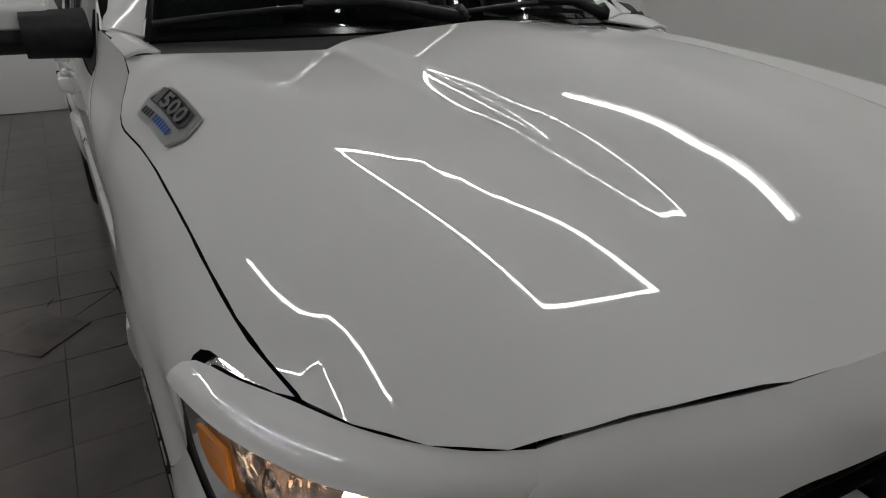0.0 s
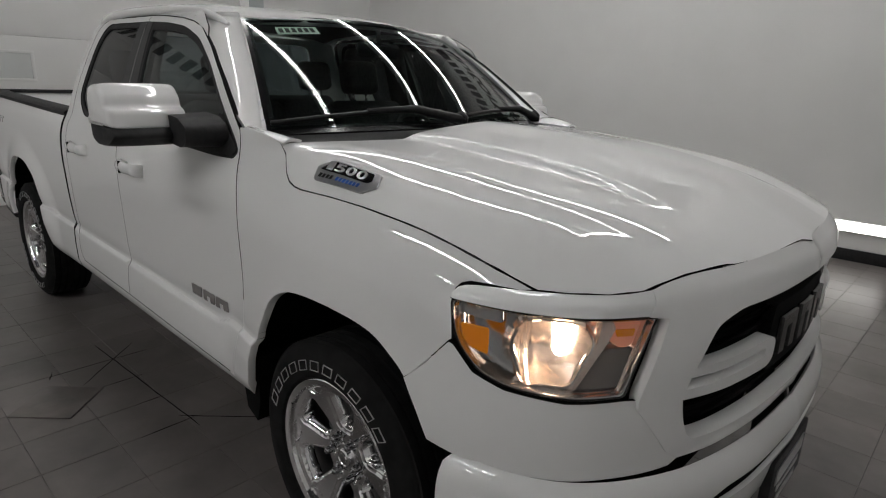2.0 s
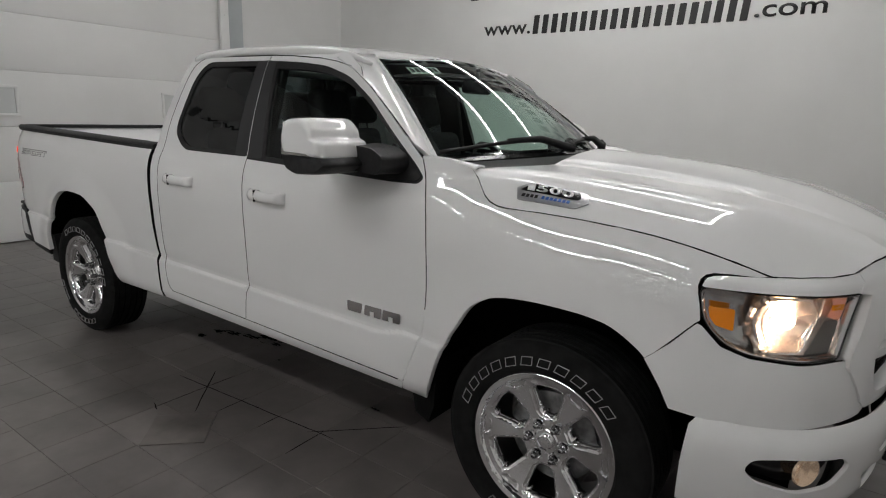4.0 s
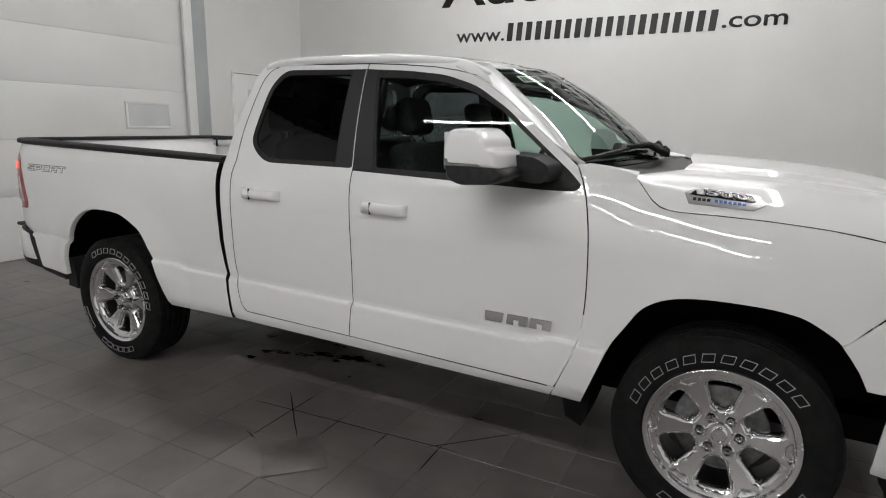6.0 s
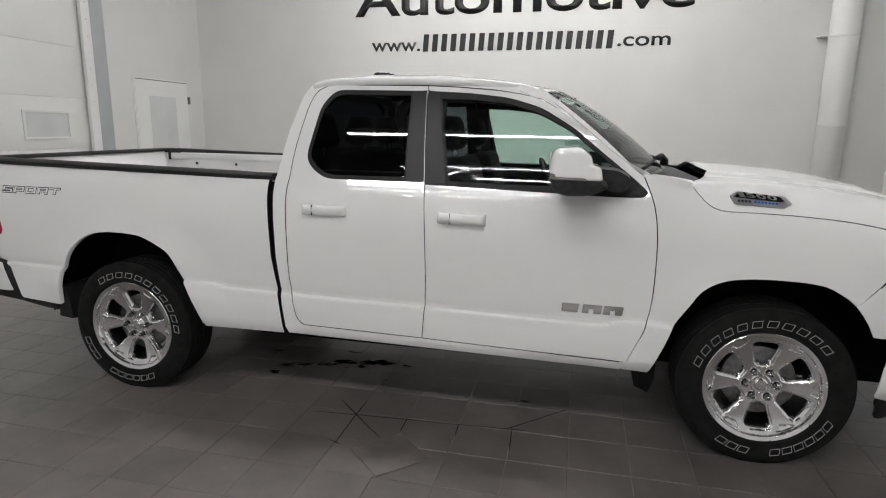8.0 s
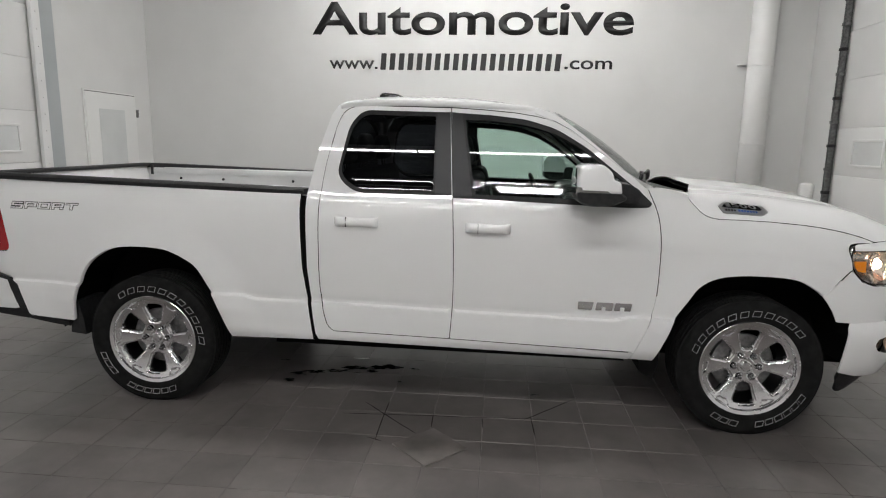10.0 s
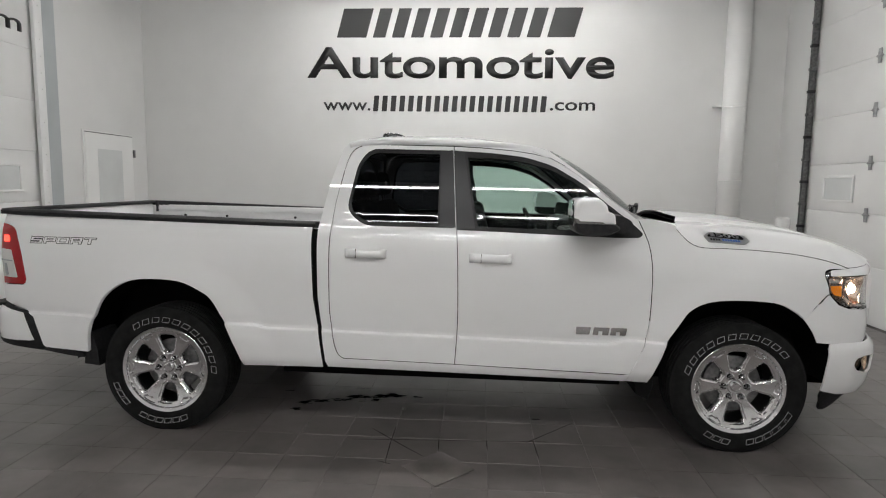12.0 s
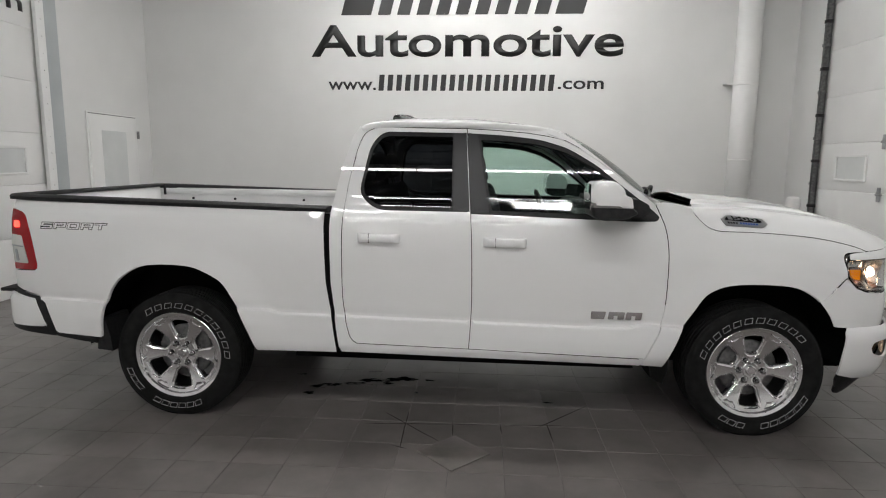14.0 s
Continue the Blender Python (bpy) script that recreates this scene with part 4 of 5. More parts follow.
for s in (1, -1):
    m2 = lambda pts: [(s * u, z) for u, z in pts]
    def brow(u, t):
        p = face(u, 1.123)
        q = Vector((brow_x(abs(u)), -s * brow_y(abs(u)), brow_z(abs(u))))
        return p.lerp(q, t) + Vector((0.6, -s * 0.6, 0.3)) * 0.012 * 4 * max(t * (1 - t), 0)
    b0 = [(0.742, 0.0), (0.742, 1.0), (0.85, 1.0), (0.95, 1.0), (1.05, 1.0), (1.13, 1.0), (1.185, 1.0), (1.208, 0.95), (1.225, 0.80), (1.235, 0.52), (1.238, 0.1), (1.228, 0.0), (1.1, 0.0), (0.9, 0.0)]
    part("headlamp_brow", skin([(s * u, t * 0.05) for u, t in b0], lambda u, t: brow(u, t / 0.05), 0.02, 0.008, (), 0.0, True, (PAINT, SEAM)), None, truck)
    # black sheet behind the brow paints the shade in its joint
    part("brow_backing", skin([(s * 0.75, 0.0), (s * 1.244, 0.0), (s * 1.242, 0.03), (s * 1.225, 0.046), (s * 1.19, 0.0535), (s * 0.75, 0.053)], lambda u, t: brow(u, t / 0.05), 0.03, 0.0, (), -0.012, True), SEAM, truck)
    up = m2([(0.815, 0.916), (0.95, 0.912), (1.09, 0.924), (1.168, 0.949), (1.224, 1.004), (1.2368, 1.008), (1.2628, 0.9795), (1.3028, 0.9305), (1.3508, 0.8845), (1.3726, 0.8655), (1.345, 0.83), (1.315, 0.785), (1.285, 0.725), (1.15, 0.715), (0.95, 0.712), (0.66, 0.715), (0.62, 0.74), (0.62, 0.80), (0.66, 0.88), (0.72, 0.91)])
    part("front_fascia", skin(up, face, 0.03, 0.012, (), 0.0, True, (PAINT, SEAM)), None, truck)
    # headlamp: housing, bowl, marker, lens
    shrink = lambda k, q: m2([(0.99 + (u - 0.99) * k, 1.02 + (z - 1.02) * q) for u, z in LAMP])
    lamp = part("headlamp", skin(m2(LAMP), face, 0.03, 0.0, (), -0.08, True), LAMPCHROME, truck, "headlamp with clear lens, lit")
    part("lamp_seal", skin(m2(LAMP), face, 0.03, 0.01, [shrink(0.985, 0.962)], -0.004, True), GLOSSBLACK, lamp, "black lamp edge")
    part("lamp_wall", skin(shrink(0.985, 0.962), face, 0.03, 0.075, [shrink(0.968, 0.92)], -0.006, True), LAMPCHROME, lamp, "chromed lamp rim")
    part("amber_marker", skin(m2(rounded([(1.138, 0.998), (1.186, 1.008), (1.206, 1.030), (1.213, 1.062), (1.140, 1.062)], 0.006)), face, 0.03, 0.006, (), -0.010, True), AMBER, lamp, "amber side marker")
    part("marker_shelf", skin(m2([(1.115, 1.074), (1.228, 1.078), (1.226, 1.108), (1.115, 1.105)]), face, 0.03, 0.03, (), -0.03, True), LAMPCHROME, lamp, "chromed shelf")
    part("turn_signal", skin(m2(rounded([(0.77, 1.104), (0.865, 1.104), (0.845, 1.05), (0.82, 1.036), (0.79, 1.04)], 0.012)), face, 0.03, 0.03, (), -0.026, True), TURNLAMP, lamp, "pinkish orange turn signal")
    part("signal_bar", skin(m2([(0.788, 1.082), (0.838, 1.082), (0.832, 1.066), (0.792, 1.066)]), face, 0.03, 0.01, (), -0.02, True), AMBER, lamp, "amber signal bar")
    part("lamp_panel", skin(m2(rounded([(0.80, 0.936), (0.925, 0.934), (0.862, 1.02), (0.845, 1.032), (0.785, 1.03)], 0.01)), face, 0.03, 0.03, (), -0.035, True), PANELGREY, lamp, "grey lower lamp panel")
    bowl_edge = rounded([(1.085, 1.035), (1.055, 1.098), (0.925, 1.10), (0.888, 1.05), (0.94, 0.945), (1.05, 0.942)], 0.02)

    def bowl(u, z):
        d = min(math.hypot((abs(u) - 0.985) / 0.10, (z - 1.02) / 0.085), 1.2)
        flute = 0.004 * math.sin(abs(u) * 260) * min(max((abs(u) - 1.0) / 0.03, 0), 1)
        return face(u, z) - Vector((0.75, -s * 0.65, 0)) * (0.078 - 0.060 * d * d + flute)
    part("reflector", skin(m2(bowl_edge), bowl, 0.012, 0.02, (), 0.0, True), WARMBOWL, lamp, "warm lit reflector bowl")
    part("bowl_rim", skin(m2([(0.985 + (u - 0.985) * 1.06, 1.02 + (z - 1.02) * 1.06) for u, z in bowl_edge]), face, 0.02, 0.03, [m2(bowl_edge)], -0.02, True), LAMPCHROME, lamp, "chromed bowl rim")
    part("lamp_bar", skin(m2([(0.872, 1.10), (0.845, 1.10), (0.838, 1.085), (0.855, 1.05), (0.925, 0.938), (0.945, 0.938), (0.88, 1.05)]), face, 0.02, 0.03, (), -0.022, True), WARMBOWL, lamp, "bright diagonal bar")
    c = face(s * 0.955, 1.03)
    n = Vector((0.72, -s * 0.62, 0.0)).normalized()
    bulb = bmesh.new()
    bmesh.ops.create_uvsphere(bulb, u_segments=16, v_segments=10, radius=0.020, matrix=Matrix.Translation(c - n * 0.058) @ Matrix.Diagonal((1, 1, 1.3, 1)))
    part("bulb", bulb, BULB, lamp, "glowing warm bulb")
    part("lens", skin(m2(LAMP), face, 0.05, 0.0, (), -0.001, True), LENS, lamp, "clear lens").visible_shadow = False
    # bumper
    bar = m2([(0.0, 0.715), (0.66, 0.717), (1.28, 0.722), (1.30, 0.70), (1.31, 0.58), (1.315, 0.43), (1.20, 0.405), (0.9, 0.40), (0.0, 0.40)])
    fog = m2(rounded([(1.03, 0.645), (0.83, 0.632), (0.79, 0.595), (0.85, 0.535), (0.98, 0.525), (1.11, 0.56), (1.14, 0.60), (1.12, 0.635)], 0.03))
    slot = m2(rounded([(0.0, 0.63), (0.50, 0.628), (0.62, 0.60), (0.58, 0.575), (0.0, 0.575)], [0, 0.02, 0.02, 0.02, 0]))
    intake = m2(rounded([(0.62, 0.545), (0.70, 0.535), (0.62, 0.44), (0.30, 0.43), (0.30, 0.47)], 0.02))
    if s > 0:
        bumper_part = part("front_bumper", skin([p for p in bar] + [(-u, z) for u, z in bar[::-1]][1:-1], bumper, 0.03, 0.014, [fog, [(-u, z) for u, z in fog], [p for p in slot if p[0] > 1e-6] + [(-u, z) for u, z in slot[::-1] if u > 1e-6], intake, [(-u, z) for u, z in intake]], 0.0, True), PAINT, truck, "white painted front bumper")
    part("fog_lamp_bezel", skin(fog, bumper, 0.03, 0.0, (), -0.055, True), GLOSSBLACK, bumper_part, "gloss black fog lamp recess")
    c = bumper(s * 0.93, 0.582)
    n = Vector((0.8, -s * 0.6, 0)).normalized()
    b = lathe([(0.0, 0.02), (0.03, 0.012), (0.042, 0.0), (0.047, -0.004), (0.050, 0.004)], 24)
    b.transform(Matrix.Translation(c - n * 0.03) @ n.to_track_quat("-Y", "Z").to_matrix().to_4x4())
    part("fog_lamp", b, material("fog lamp", (0.62, 0.46, 0.33), 0.2, metal=0.8, glow=0.2), bumper_part, "round warm fog lamp")
# near-black sheets paint the shade in the bumper openings and the gap above
part("bumper_backing", skin([(-0.75, 0.42), (0.75, 0.42), (0.75, 0.70), (-0.75, 0.70)], bumper, 0.08, 0.0, (), -0.035, True), WELL, truck)
part("bumper_top_gap", skin([(-0.72, 0.70), (0.72, 0.70), (0.72, 0.755), (-0.72, 0.755)], face, 0.06, 0.0, (), -0.02, True), WELL, truck)
part("air_dam", skin([(-1.27, 0.405), (1.27, 0.405), (1.25, 0.34), (1.16, 0.235), (1.08, 0.225), (0.9, 0.27), (-0.9, 0.27), (-1.08, 0.225), (-1.16, 0.235), (-1.25, 0.34)], bumper, 0.05, 0.02, (), -0.03, True), BLACK, truck, "black lower air dam")
# plate holder
plate = part("dealer_plate", box(1.015, 1.045, -0.19, 0.19, 0.37, 0.56, 0.006), BLACK, truck, "black dealer plate with white bars")
for z0, z1, w in ((0.465, 0.52, 0.15), (0.43, 0.45, 0.12), (0.385, 0.41, 0.10)):
    part("plate_bar", box(1.0451, 1.048, -w, w, z0, z1), LETTER, plate)

# bed box
floor_z = 0.93
bm = box(-4.64, -2.66, -0.53, 0.53, floor_z - 0.03, floor_z)
for s in (-1, 1):
    for x0, x1 in ((-4.64, -4.20), (-2.94, -2.66)):
        box(x0, x1, min(s * 0.53, s * 0.84), max(s * 0.53, s * 0.84), floor_z - 0.03, floor_z, bm=bm)
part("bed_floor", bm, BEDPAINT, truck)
for s in (-1, 1):
    b = box(-4.66, -2.64, s * 0.84, s * 0.87, 1.035, 1.365)
    box(-4.66, -2.64, s * 0.80, s * 0.845, 1.31, 1.36, 0.006, bm=b)
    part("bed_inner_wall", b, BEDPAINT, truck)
    b = bmesh.new()
    n = 12
    rings = []
    for i in range(n + 1):
        x = -4.69 + 2.085 * i / n
        z = 1.395 - 0.038 * i / n
        yo = half_width(max(x, -4.66), 1.34) + 0.004
        ring = [(yo, z - 0.03), (yo + 0.004, z - 0.008), (yo - 0.012, z + 0.004), (yo - 0.11, z + 0.004), (yo - 0.12, z - 0.01), (yo - 0.12, z - 0.04)]
        rings.append([b.verts.new((x, s * y, zz)) for y, zz in ring])
    for p, q in zip(rings, rings[1:]):
        for k in range(5):
            b.faces.new((p[k], q[k], q[k + 1], p[k + 1]))
    b.faces.new(rings[0])
    b.faces.new(rings[-1])
    bmesh.ops.recalc_face_normals(b, faces=b.faces)
    part("bed_rail_cap", smooth(b, 40), BLACK, truck, "black plastic bed rail cap")
for s in (-1, 1):
    b = box(-4.20, -2.94, min(s * 0.53, s * 0.86), max(s * 0.53, s * 0.86), 1.029, 1.042, 0.004)
    box(-4.20, -2.94, min(s * 0.53, s * 0.542), max(s * 0.53, s * 0.542), 0.93, 1.03, bm=b)
    for x in (-4.20, -2.952):
        box(x, x + 0.012, min(s * 0.542, s * 0.86), max(s * 0.542, s * 0.86), 0.93, 1.03, bm=b)
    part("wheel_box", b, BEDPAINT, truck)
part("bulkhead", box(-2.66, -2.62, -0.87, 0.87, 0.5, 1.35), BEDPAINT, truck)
tg = part("tailgate", box(-4.70, -4.64, -0.80, 0.80, 0.80, 1.375, 0.012), PAINT, truck)
part("tailgate_cap", box(-4.71, -4.62, -0.86, 0.86, 1.375, 1.40, 0.006), BLACK, tg, "black tailgate top cap")

for s in (-1, 1):
    sd = side(s)
    lamp_out = rounded([(-4.672, 1.306), (-4.602, 1.297), (-4.546, 1.271), (-4.502, 1.15), (-4.478, 0.956), (-4.491, 0.923), (-4.675, 0.916)], [0, 0.03, 0.03, 0.1, 0.02, 0.02, 0])
    t = part("tail_lamp", skin(lamp_out, sd, 0.03, 0.03, (), -0.002, s > 0), REDLENS, truck, "red tail lamp with a clear lower lens")
    part("clear_lens", skin(rounded([(-4.668, 1.145), (-4.576, 1.140), (-4.540, 0.962), (-4.668, 0.962)], 0.01), sd, 0.03, 0.01, (), 0.002, s > 0), material("reversing lens", (0.6, 0.58, 0.56), 0.15, coat=1.0), t, "clear reversing lens")
    part("glow_spot", skin(rounded([(-4.638, 1.235), (-4.592, 1.232), (-4.586, 1.192), (-4.638, 1.190)], 0.012), sd, 0.03, 0.005, (), 0.002, s > 0), material("lit tail lamp", (1.0, 0.05, 0.03), 0.3, glow=3.0), t, "lit red lamp spot")
    part("lens_divider", skin([(-4.668, 1.078), (-4.569, 1.074), (-4.567, 1.066), (-4.668, 1.069)], sd, 0.03, 0.004, (), 0.005, s > 0), SATIN, t)
    part("lens_reflector", skin(rounded([(-4.64, 1.05), (-4.62, 1.05), (-4.61, 0.975), (-4.635, 0.975)], 0.006), sd, 0.03, 0.004, (), 0.005, s > 0), SATIN, t, "grey bulb socket")

# rear bumper
def flip_depth(points, depth):
    q = Plan([(-x, y) for x, y in points], depth)
    return lambda u, z: Vector((-q(u, z).x, q(u, z).y, z))


rear_bar = flip_depth([(-4.84, 0), (-4.83, 0.5), (-4.80, 0.80), (-4.74, 0.93), (-4.66, 0.985), (-4.55, 1.005), (-4.40, 1.005), (-4.2, 1.0)], curve([0.45, 0.52, 0.60, 0.70, 0.76, 0.78], [-0.04, -0.012, 0.0, 0.0, -0.012, -0.04]))
bar = [(0.0, 0.775), (0.95, 0.77), (1.06, 0.765), (1.20, 0.745), (1.27, 0.56), (1.2, 0.545), (0.9, 0.55), (0.0, 0.55)]
rb = part("rear_bumper", skin(bar + [(-u, z) for u, z in bar[::-1]][1:-1], rear_bar, 0.04, 0.03, (), 0.0, False), PAINT, truck, "white rear bumper with black trim")
for s in (1, -1):
    strip_ = [(1.02, 0.785), (1.21, 0.752), (1.255, 0.715), (1.335, 0.51), (1.28, 0.51), (1.20, 0.735), (1.02, 0.77)]
    part("bumper_trim", skin([(s * u, z) for u, z in strip_], rear_bar, 0.04, 0.03, (), 0.006, False), BLACK, rb, "black bumper end trim")
    low_ = [(0.95, 0.555), (1.28, 0.55), (1.33, 0.505), (1.30, 0.487), (1.05, 0.52), (0.95, 0.535)]
    part("lower_trim", skin([(s * u, z) for u, z in low_], rear_bar, 0.04, 0.03, (), 0.002, False), BLACK, rb, "black lower valance")
part("bumper_step", box(-4.80, -4.62, -0.93, 0.93, 0.76, 0.782, 0.004), BLACK, rb, "black step pad")


# wheels
WINDOW = [(0.098, -0.020), (0.112, -0.036), (0.150, -0.046), (0.200, -0.062), (0.216, -0.057), (0.224, -0.030), (0.224, 0.030), (0.216, 0.057), (0.200, 0.062), (0.150, 0.046), (0.112, 0.036), (0.098, 0.020)]
POCKET = [(0.222, -0.022), (0.243, -0.044), (0.2495, -0.028), (0.2495, 0.028), (0.243, 0.044), (0.222, 0.022)]


def from_line(p, a, b):
    ab, ap = (b[0] - a[0], b[1] - a[1]), (p[0] - a[0], p[1] - a[1])
    t = min(max((ap[0] * ab[0] + ap[1] * ab[1]) / (ab[0] ** 2 + ab[1] ** 2), 0), 1)
    return math.hypot(ap[0] - t * ab[0], ap[1] - t * ab[1])


def wheel_mesh():
    """The rim's face: six broad spokes with sunk ends round bevelled windows, a dished middle with seats for the nuts."""
    sixth = math.tau / 6
    ease = lambda v: min(max(v, 0), 1) ** 2 * (3 - 2 * min(max(v, 0), 1))

    def relief(x, z):
        r, a = math.hypot(x, z), math.atan2(z, x)
        y = -0.070 - 0.046 * (r / 0.277) ** 2 - 0.010 * ease((r - 0.252) / 0.006)
        b = a - (round(a / sixth - 1 / 3) + 1 / 3) * sixth
        q = (r * math.cos(b), r * math.sin(b))
        near = min(from_line(q, m, n) for m, n in zip(WINDOW, WINDOW[1:] + WINDOW[:1]))
        y += 0.008 * (1 - min(near / 0.010, 1))
        y -= 0.004 * ease((0.050 - r) / 0.006)
        k = round(a / sixth - 5 / 6) + 5 / 6
        c = math.hypot(r * math.cos(a - k * sixth) - 0.070, r * math.sin(a - k * sixth))
        y += 0.007 * ease((0.0200 - c) / 0.0025)
        q = (r * math.cos(a - k * sixth), r * math.sin(a - k * sixth))
        if inside(q, POCKET):
            y += 0.007 * min(min(from_line(q, m, n) for m, n in zip(POCKET, POCKET[1:] + POCKET[:1])) / 0.004, 1)
        return Vector((x, y, z))

    def turned(pts, a):
        return [(r * math.cos(a) - t * math.sin(a), r * math.sin(a) + t * math.cos(a)) for r, t in pts]

    def circle(x, z, r, n):
        return [(x + r * math.cos(i * math.tau / n), z + r * math.sin(i * math.tau / n)) for i in range(n)]
    mid = (0.178, 0.0)
    holes, creases = [], [circle(0, 0, r, n) for r, n in ((0.044, 40), (0.050, 40), (0.252, 96), (0.258, 96))]
    for k in range(6):
        a = (k + 1 / 3) * sixth
        holes.append(rounded(turned(WINDOW, a), 0.008, 3))
        wide = []
        for (r0, t0), (r1, t1), (r2, t2) in zip(WINDOW[-1:] + WINDOW[:-1], WINDOW, WINDOW[1:] + WINDOW[:1]):
            n0, n1 = Vector((t1 - t0, r0 - r1)).normalized(), Vector((t2 - t1, r1 - r2)).normalized()
            n = (n0 + n1).normalized()
            if n.dot(Vector((r1 - mid[0], t1))) < 0:
                n = -n
            wide.append((r1 + n.x * 0.0105, t1 + n.y * 0.0105))
        creases.append(rounded(turned(wide, a), 0.008, 3))
        b = (k + 5 / 6) * sixth
        creases += [turned(POCKET, b), turned([(0.238 + (r - 0.238) * 0.72, t * 0.82) for r, t in POCKET], b)]
        for r in (0.0172, 0.0202):
            creases.append(circle(0.070 * math.cos(b), 0.070 * math.sin(b), r, 18))
    return skin(circle(0, 0, 0.277, 96), relief, 0.009, 0.045, holes, creases=creases)


rim_mesh = wheel_mesh()
weld = bmesh.new()
weld.from_mesh(rim_mesh)
bmesh.ops.remove_doubles(weld, verts=weld.verts, dist=1e-5)
smooth(weld, 24).to_mesh(rim_mesh)
weld.free()
rim_mesh.materials.append(CHROME)
prof = [(0.262, -0.105), (0.276, -0.114), (0.288, -0.132), (0.315, -0.140), (0.345, -0.140), (0.372, -0.132), (0.390, -0.122), (0.398, -0.112)]
tread = []
for y0, y1 in ((-0.112, -0.082), (-0.076, -0.044), (-0.036, -0.004), (0.004, 0.036), (0.044, 0.076), (0.082, 0.112)):
    tread += [(0.395, y0), (0.4055, y0 + 0.002), (0.4055, y1 - 0.002), (0.395, y1)]
tyre_bm = lathe(prof + tread[1:-1] + [(r, -y) for r, y in prof[::-1]] + [(0.25, 0.1), (0.25, -0.1)], 72, closed=True)
tyre_mesh = bpy.data.meshes.new("tyre")
tyre_bm.to_mesh(tyre_mesh)
tyre_mesh.materials.append(RUBBER)


def letter_mesh():
    """A plain outlined block, the size of one sidewall letter, bent to the tyre."""
    b = bmesh.new()
    w, h, k = 0.0225, 0.0165, 0.0019
    for x0, x1, z0, z1 in ((-w, w, h - k, h), (-w, w, -h, k - h), (-w, k - w, k - h, h - k), (w - k, w, k - h, h - k)):
        box(x0, x1, -0.002, 0.002, z0, z1, bm=b)
    for v in b.verts:
        v.co.x += 0.25 * v.co.z
    me = bpy.data.meshes.new("sidewall_block")
    b.to_mesh(me)
    me.materials.append(LETTER)
    return me


block = letter_mesh()
nut_bm = lathe([(0.0, -0.020), (0.0045, -0.020), (0.006, -0.024), (0.0095, -0.022), (0.0125, -0.014), (0.0135, 0.006)], 12)
nut_mesh = bpy.data.meshes.new("lug_nut")
nut_bm.to_mesh(nut_mesh)
nut_mesh.materials.append(material("dark chrome", (0.42, 0.42, 0.43), 0.14, metal=1.0))
for cx in (0.0, -3.569):
    for s in (-1, 1):
        hub = RAKE.inverted() @ Matrix.Translation((cx, s * 0.89, 0.402)) @ Matrix.Rotation(math.pi if s > 0 else 0, 4, "Z") @ Matrix.Rotation(radians(-10), 4, "Y")
        w = part("wheel", rim_mesh, None, truck, "polished chrome six-spoke wheel")
        w.matrix_basis = hub
        part("tyre", tyre_mesh, None, w, "black tyre with white outlined blocks")
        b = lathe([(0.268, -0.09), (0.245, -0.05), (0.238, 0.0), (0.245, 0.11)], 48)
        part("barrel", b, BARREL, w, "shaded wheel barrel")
        b = lathe([(0.0, -0.02), (0.16, -0.02), (0.175, -0.015), (0.175, 0.01), (0.0, 0.01)], 40)
        part("brake_disc", b, STEEL, w, "dark steel brake disc")
        b = lathe([(0.0, -0.088), (0.016, -0.0875), (0.018, -0.084), (0.024, -0.084), (0.026, -0.0865), (0.030, -0.084), (0.032, -0.07)], 28)
        part("centre_cap", b, CHROME, w)
        for k in range(6):
            a = (k + 5 / 6) * math.tau / 6
            o = part("lug_nut", nut_mesh, None, w)
            o.location = (0.070 * math.cos(a), -0.080, 0.070 * math.sin(a))
        if s < 0:
            for first, step, n in ((160, -11.7, 11), (-28, -9.6, 6), (-101, -9.6, 3)):
                for k in range(n):
                    o = part("sidewall_block", block, None, w)
                    o.matrix_basis = Matrix.Rotation(radians(100 - first - k * step + (40 if cx else 0)), 4, "Y") @ Matrix.Translation((0, -0.1405, 0.330))

# wheel wells, underbody
for cx, x0, x1 in ((0.0, -0.62, 0.50), (-3.569, -4.15, -3.0)):
    for s in (-1, 1):
        b = bmesh.new()
        n = 20
        rows = []
        for i in range(n + 1):
            a = math.pi * i / n
            x, z = cx - (0.0 if cx else 0.04) + 0.60 * math.cos(a), 0.44 + 0.585 * math.sin(a)
            rows.append([b.verts.new((x, s * y, z)) for y in (0.985, 0.55)])
        for p, q in zip(rows, rows[1:]):
            b.faces.new((p[0], q[0], q[1], p[1]))
        b.faces.new([r[1] for r in rows])
        part("wheel_well", b, WELL, truck)
b = box(-4.5, 0.75, -0.55, 0.55, 0.33, 0.5)
box(-2.5, -0.70, -0.90, 0.90, 0.475, 0.52, bm=b)
box(-4.3, -3.0, -0.3, 0.3, 0.25, 0.5, bm=b)
# added low box that blocks light from the north, darkening the floor underneath
box(-2.95, -0.60, -0.56, 0.50, 0.265, 0.4, bm=b)
part("chassis", b, WELL, truck)
b = tube([(-3.569, -0.8, 0.40), (-3.569, 0.8, 0.40)], 0.06, 12)
part("rear_axle", b, BLACK, truck)
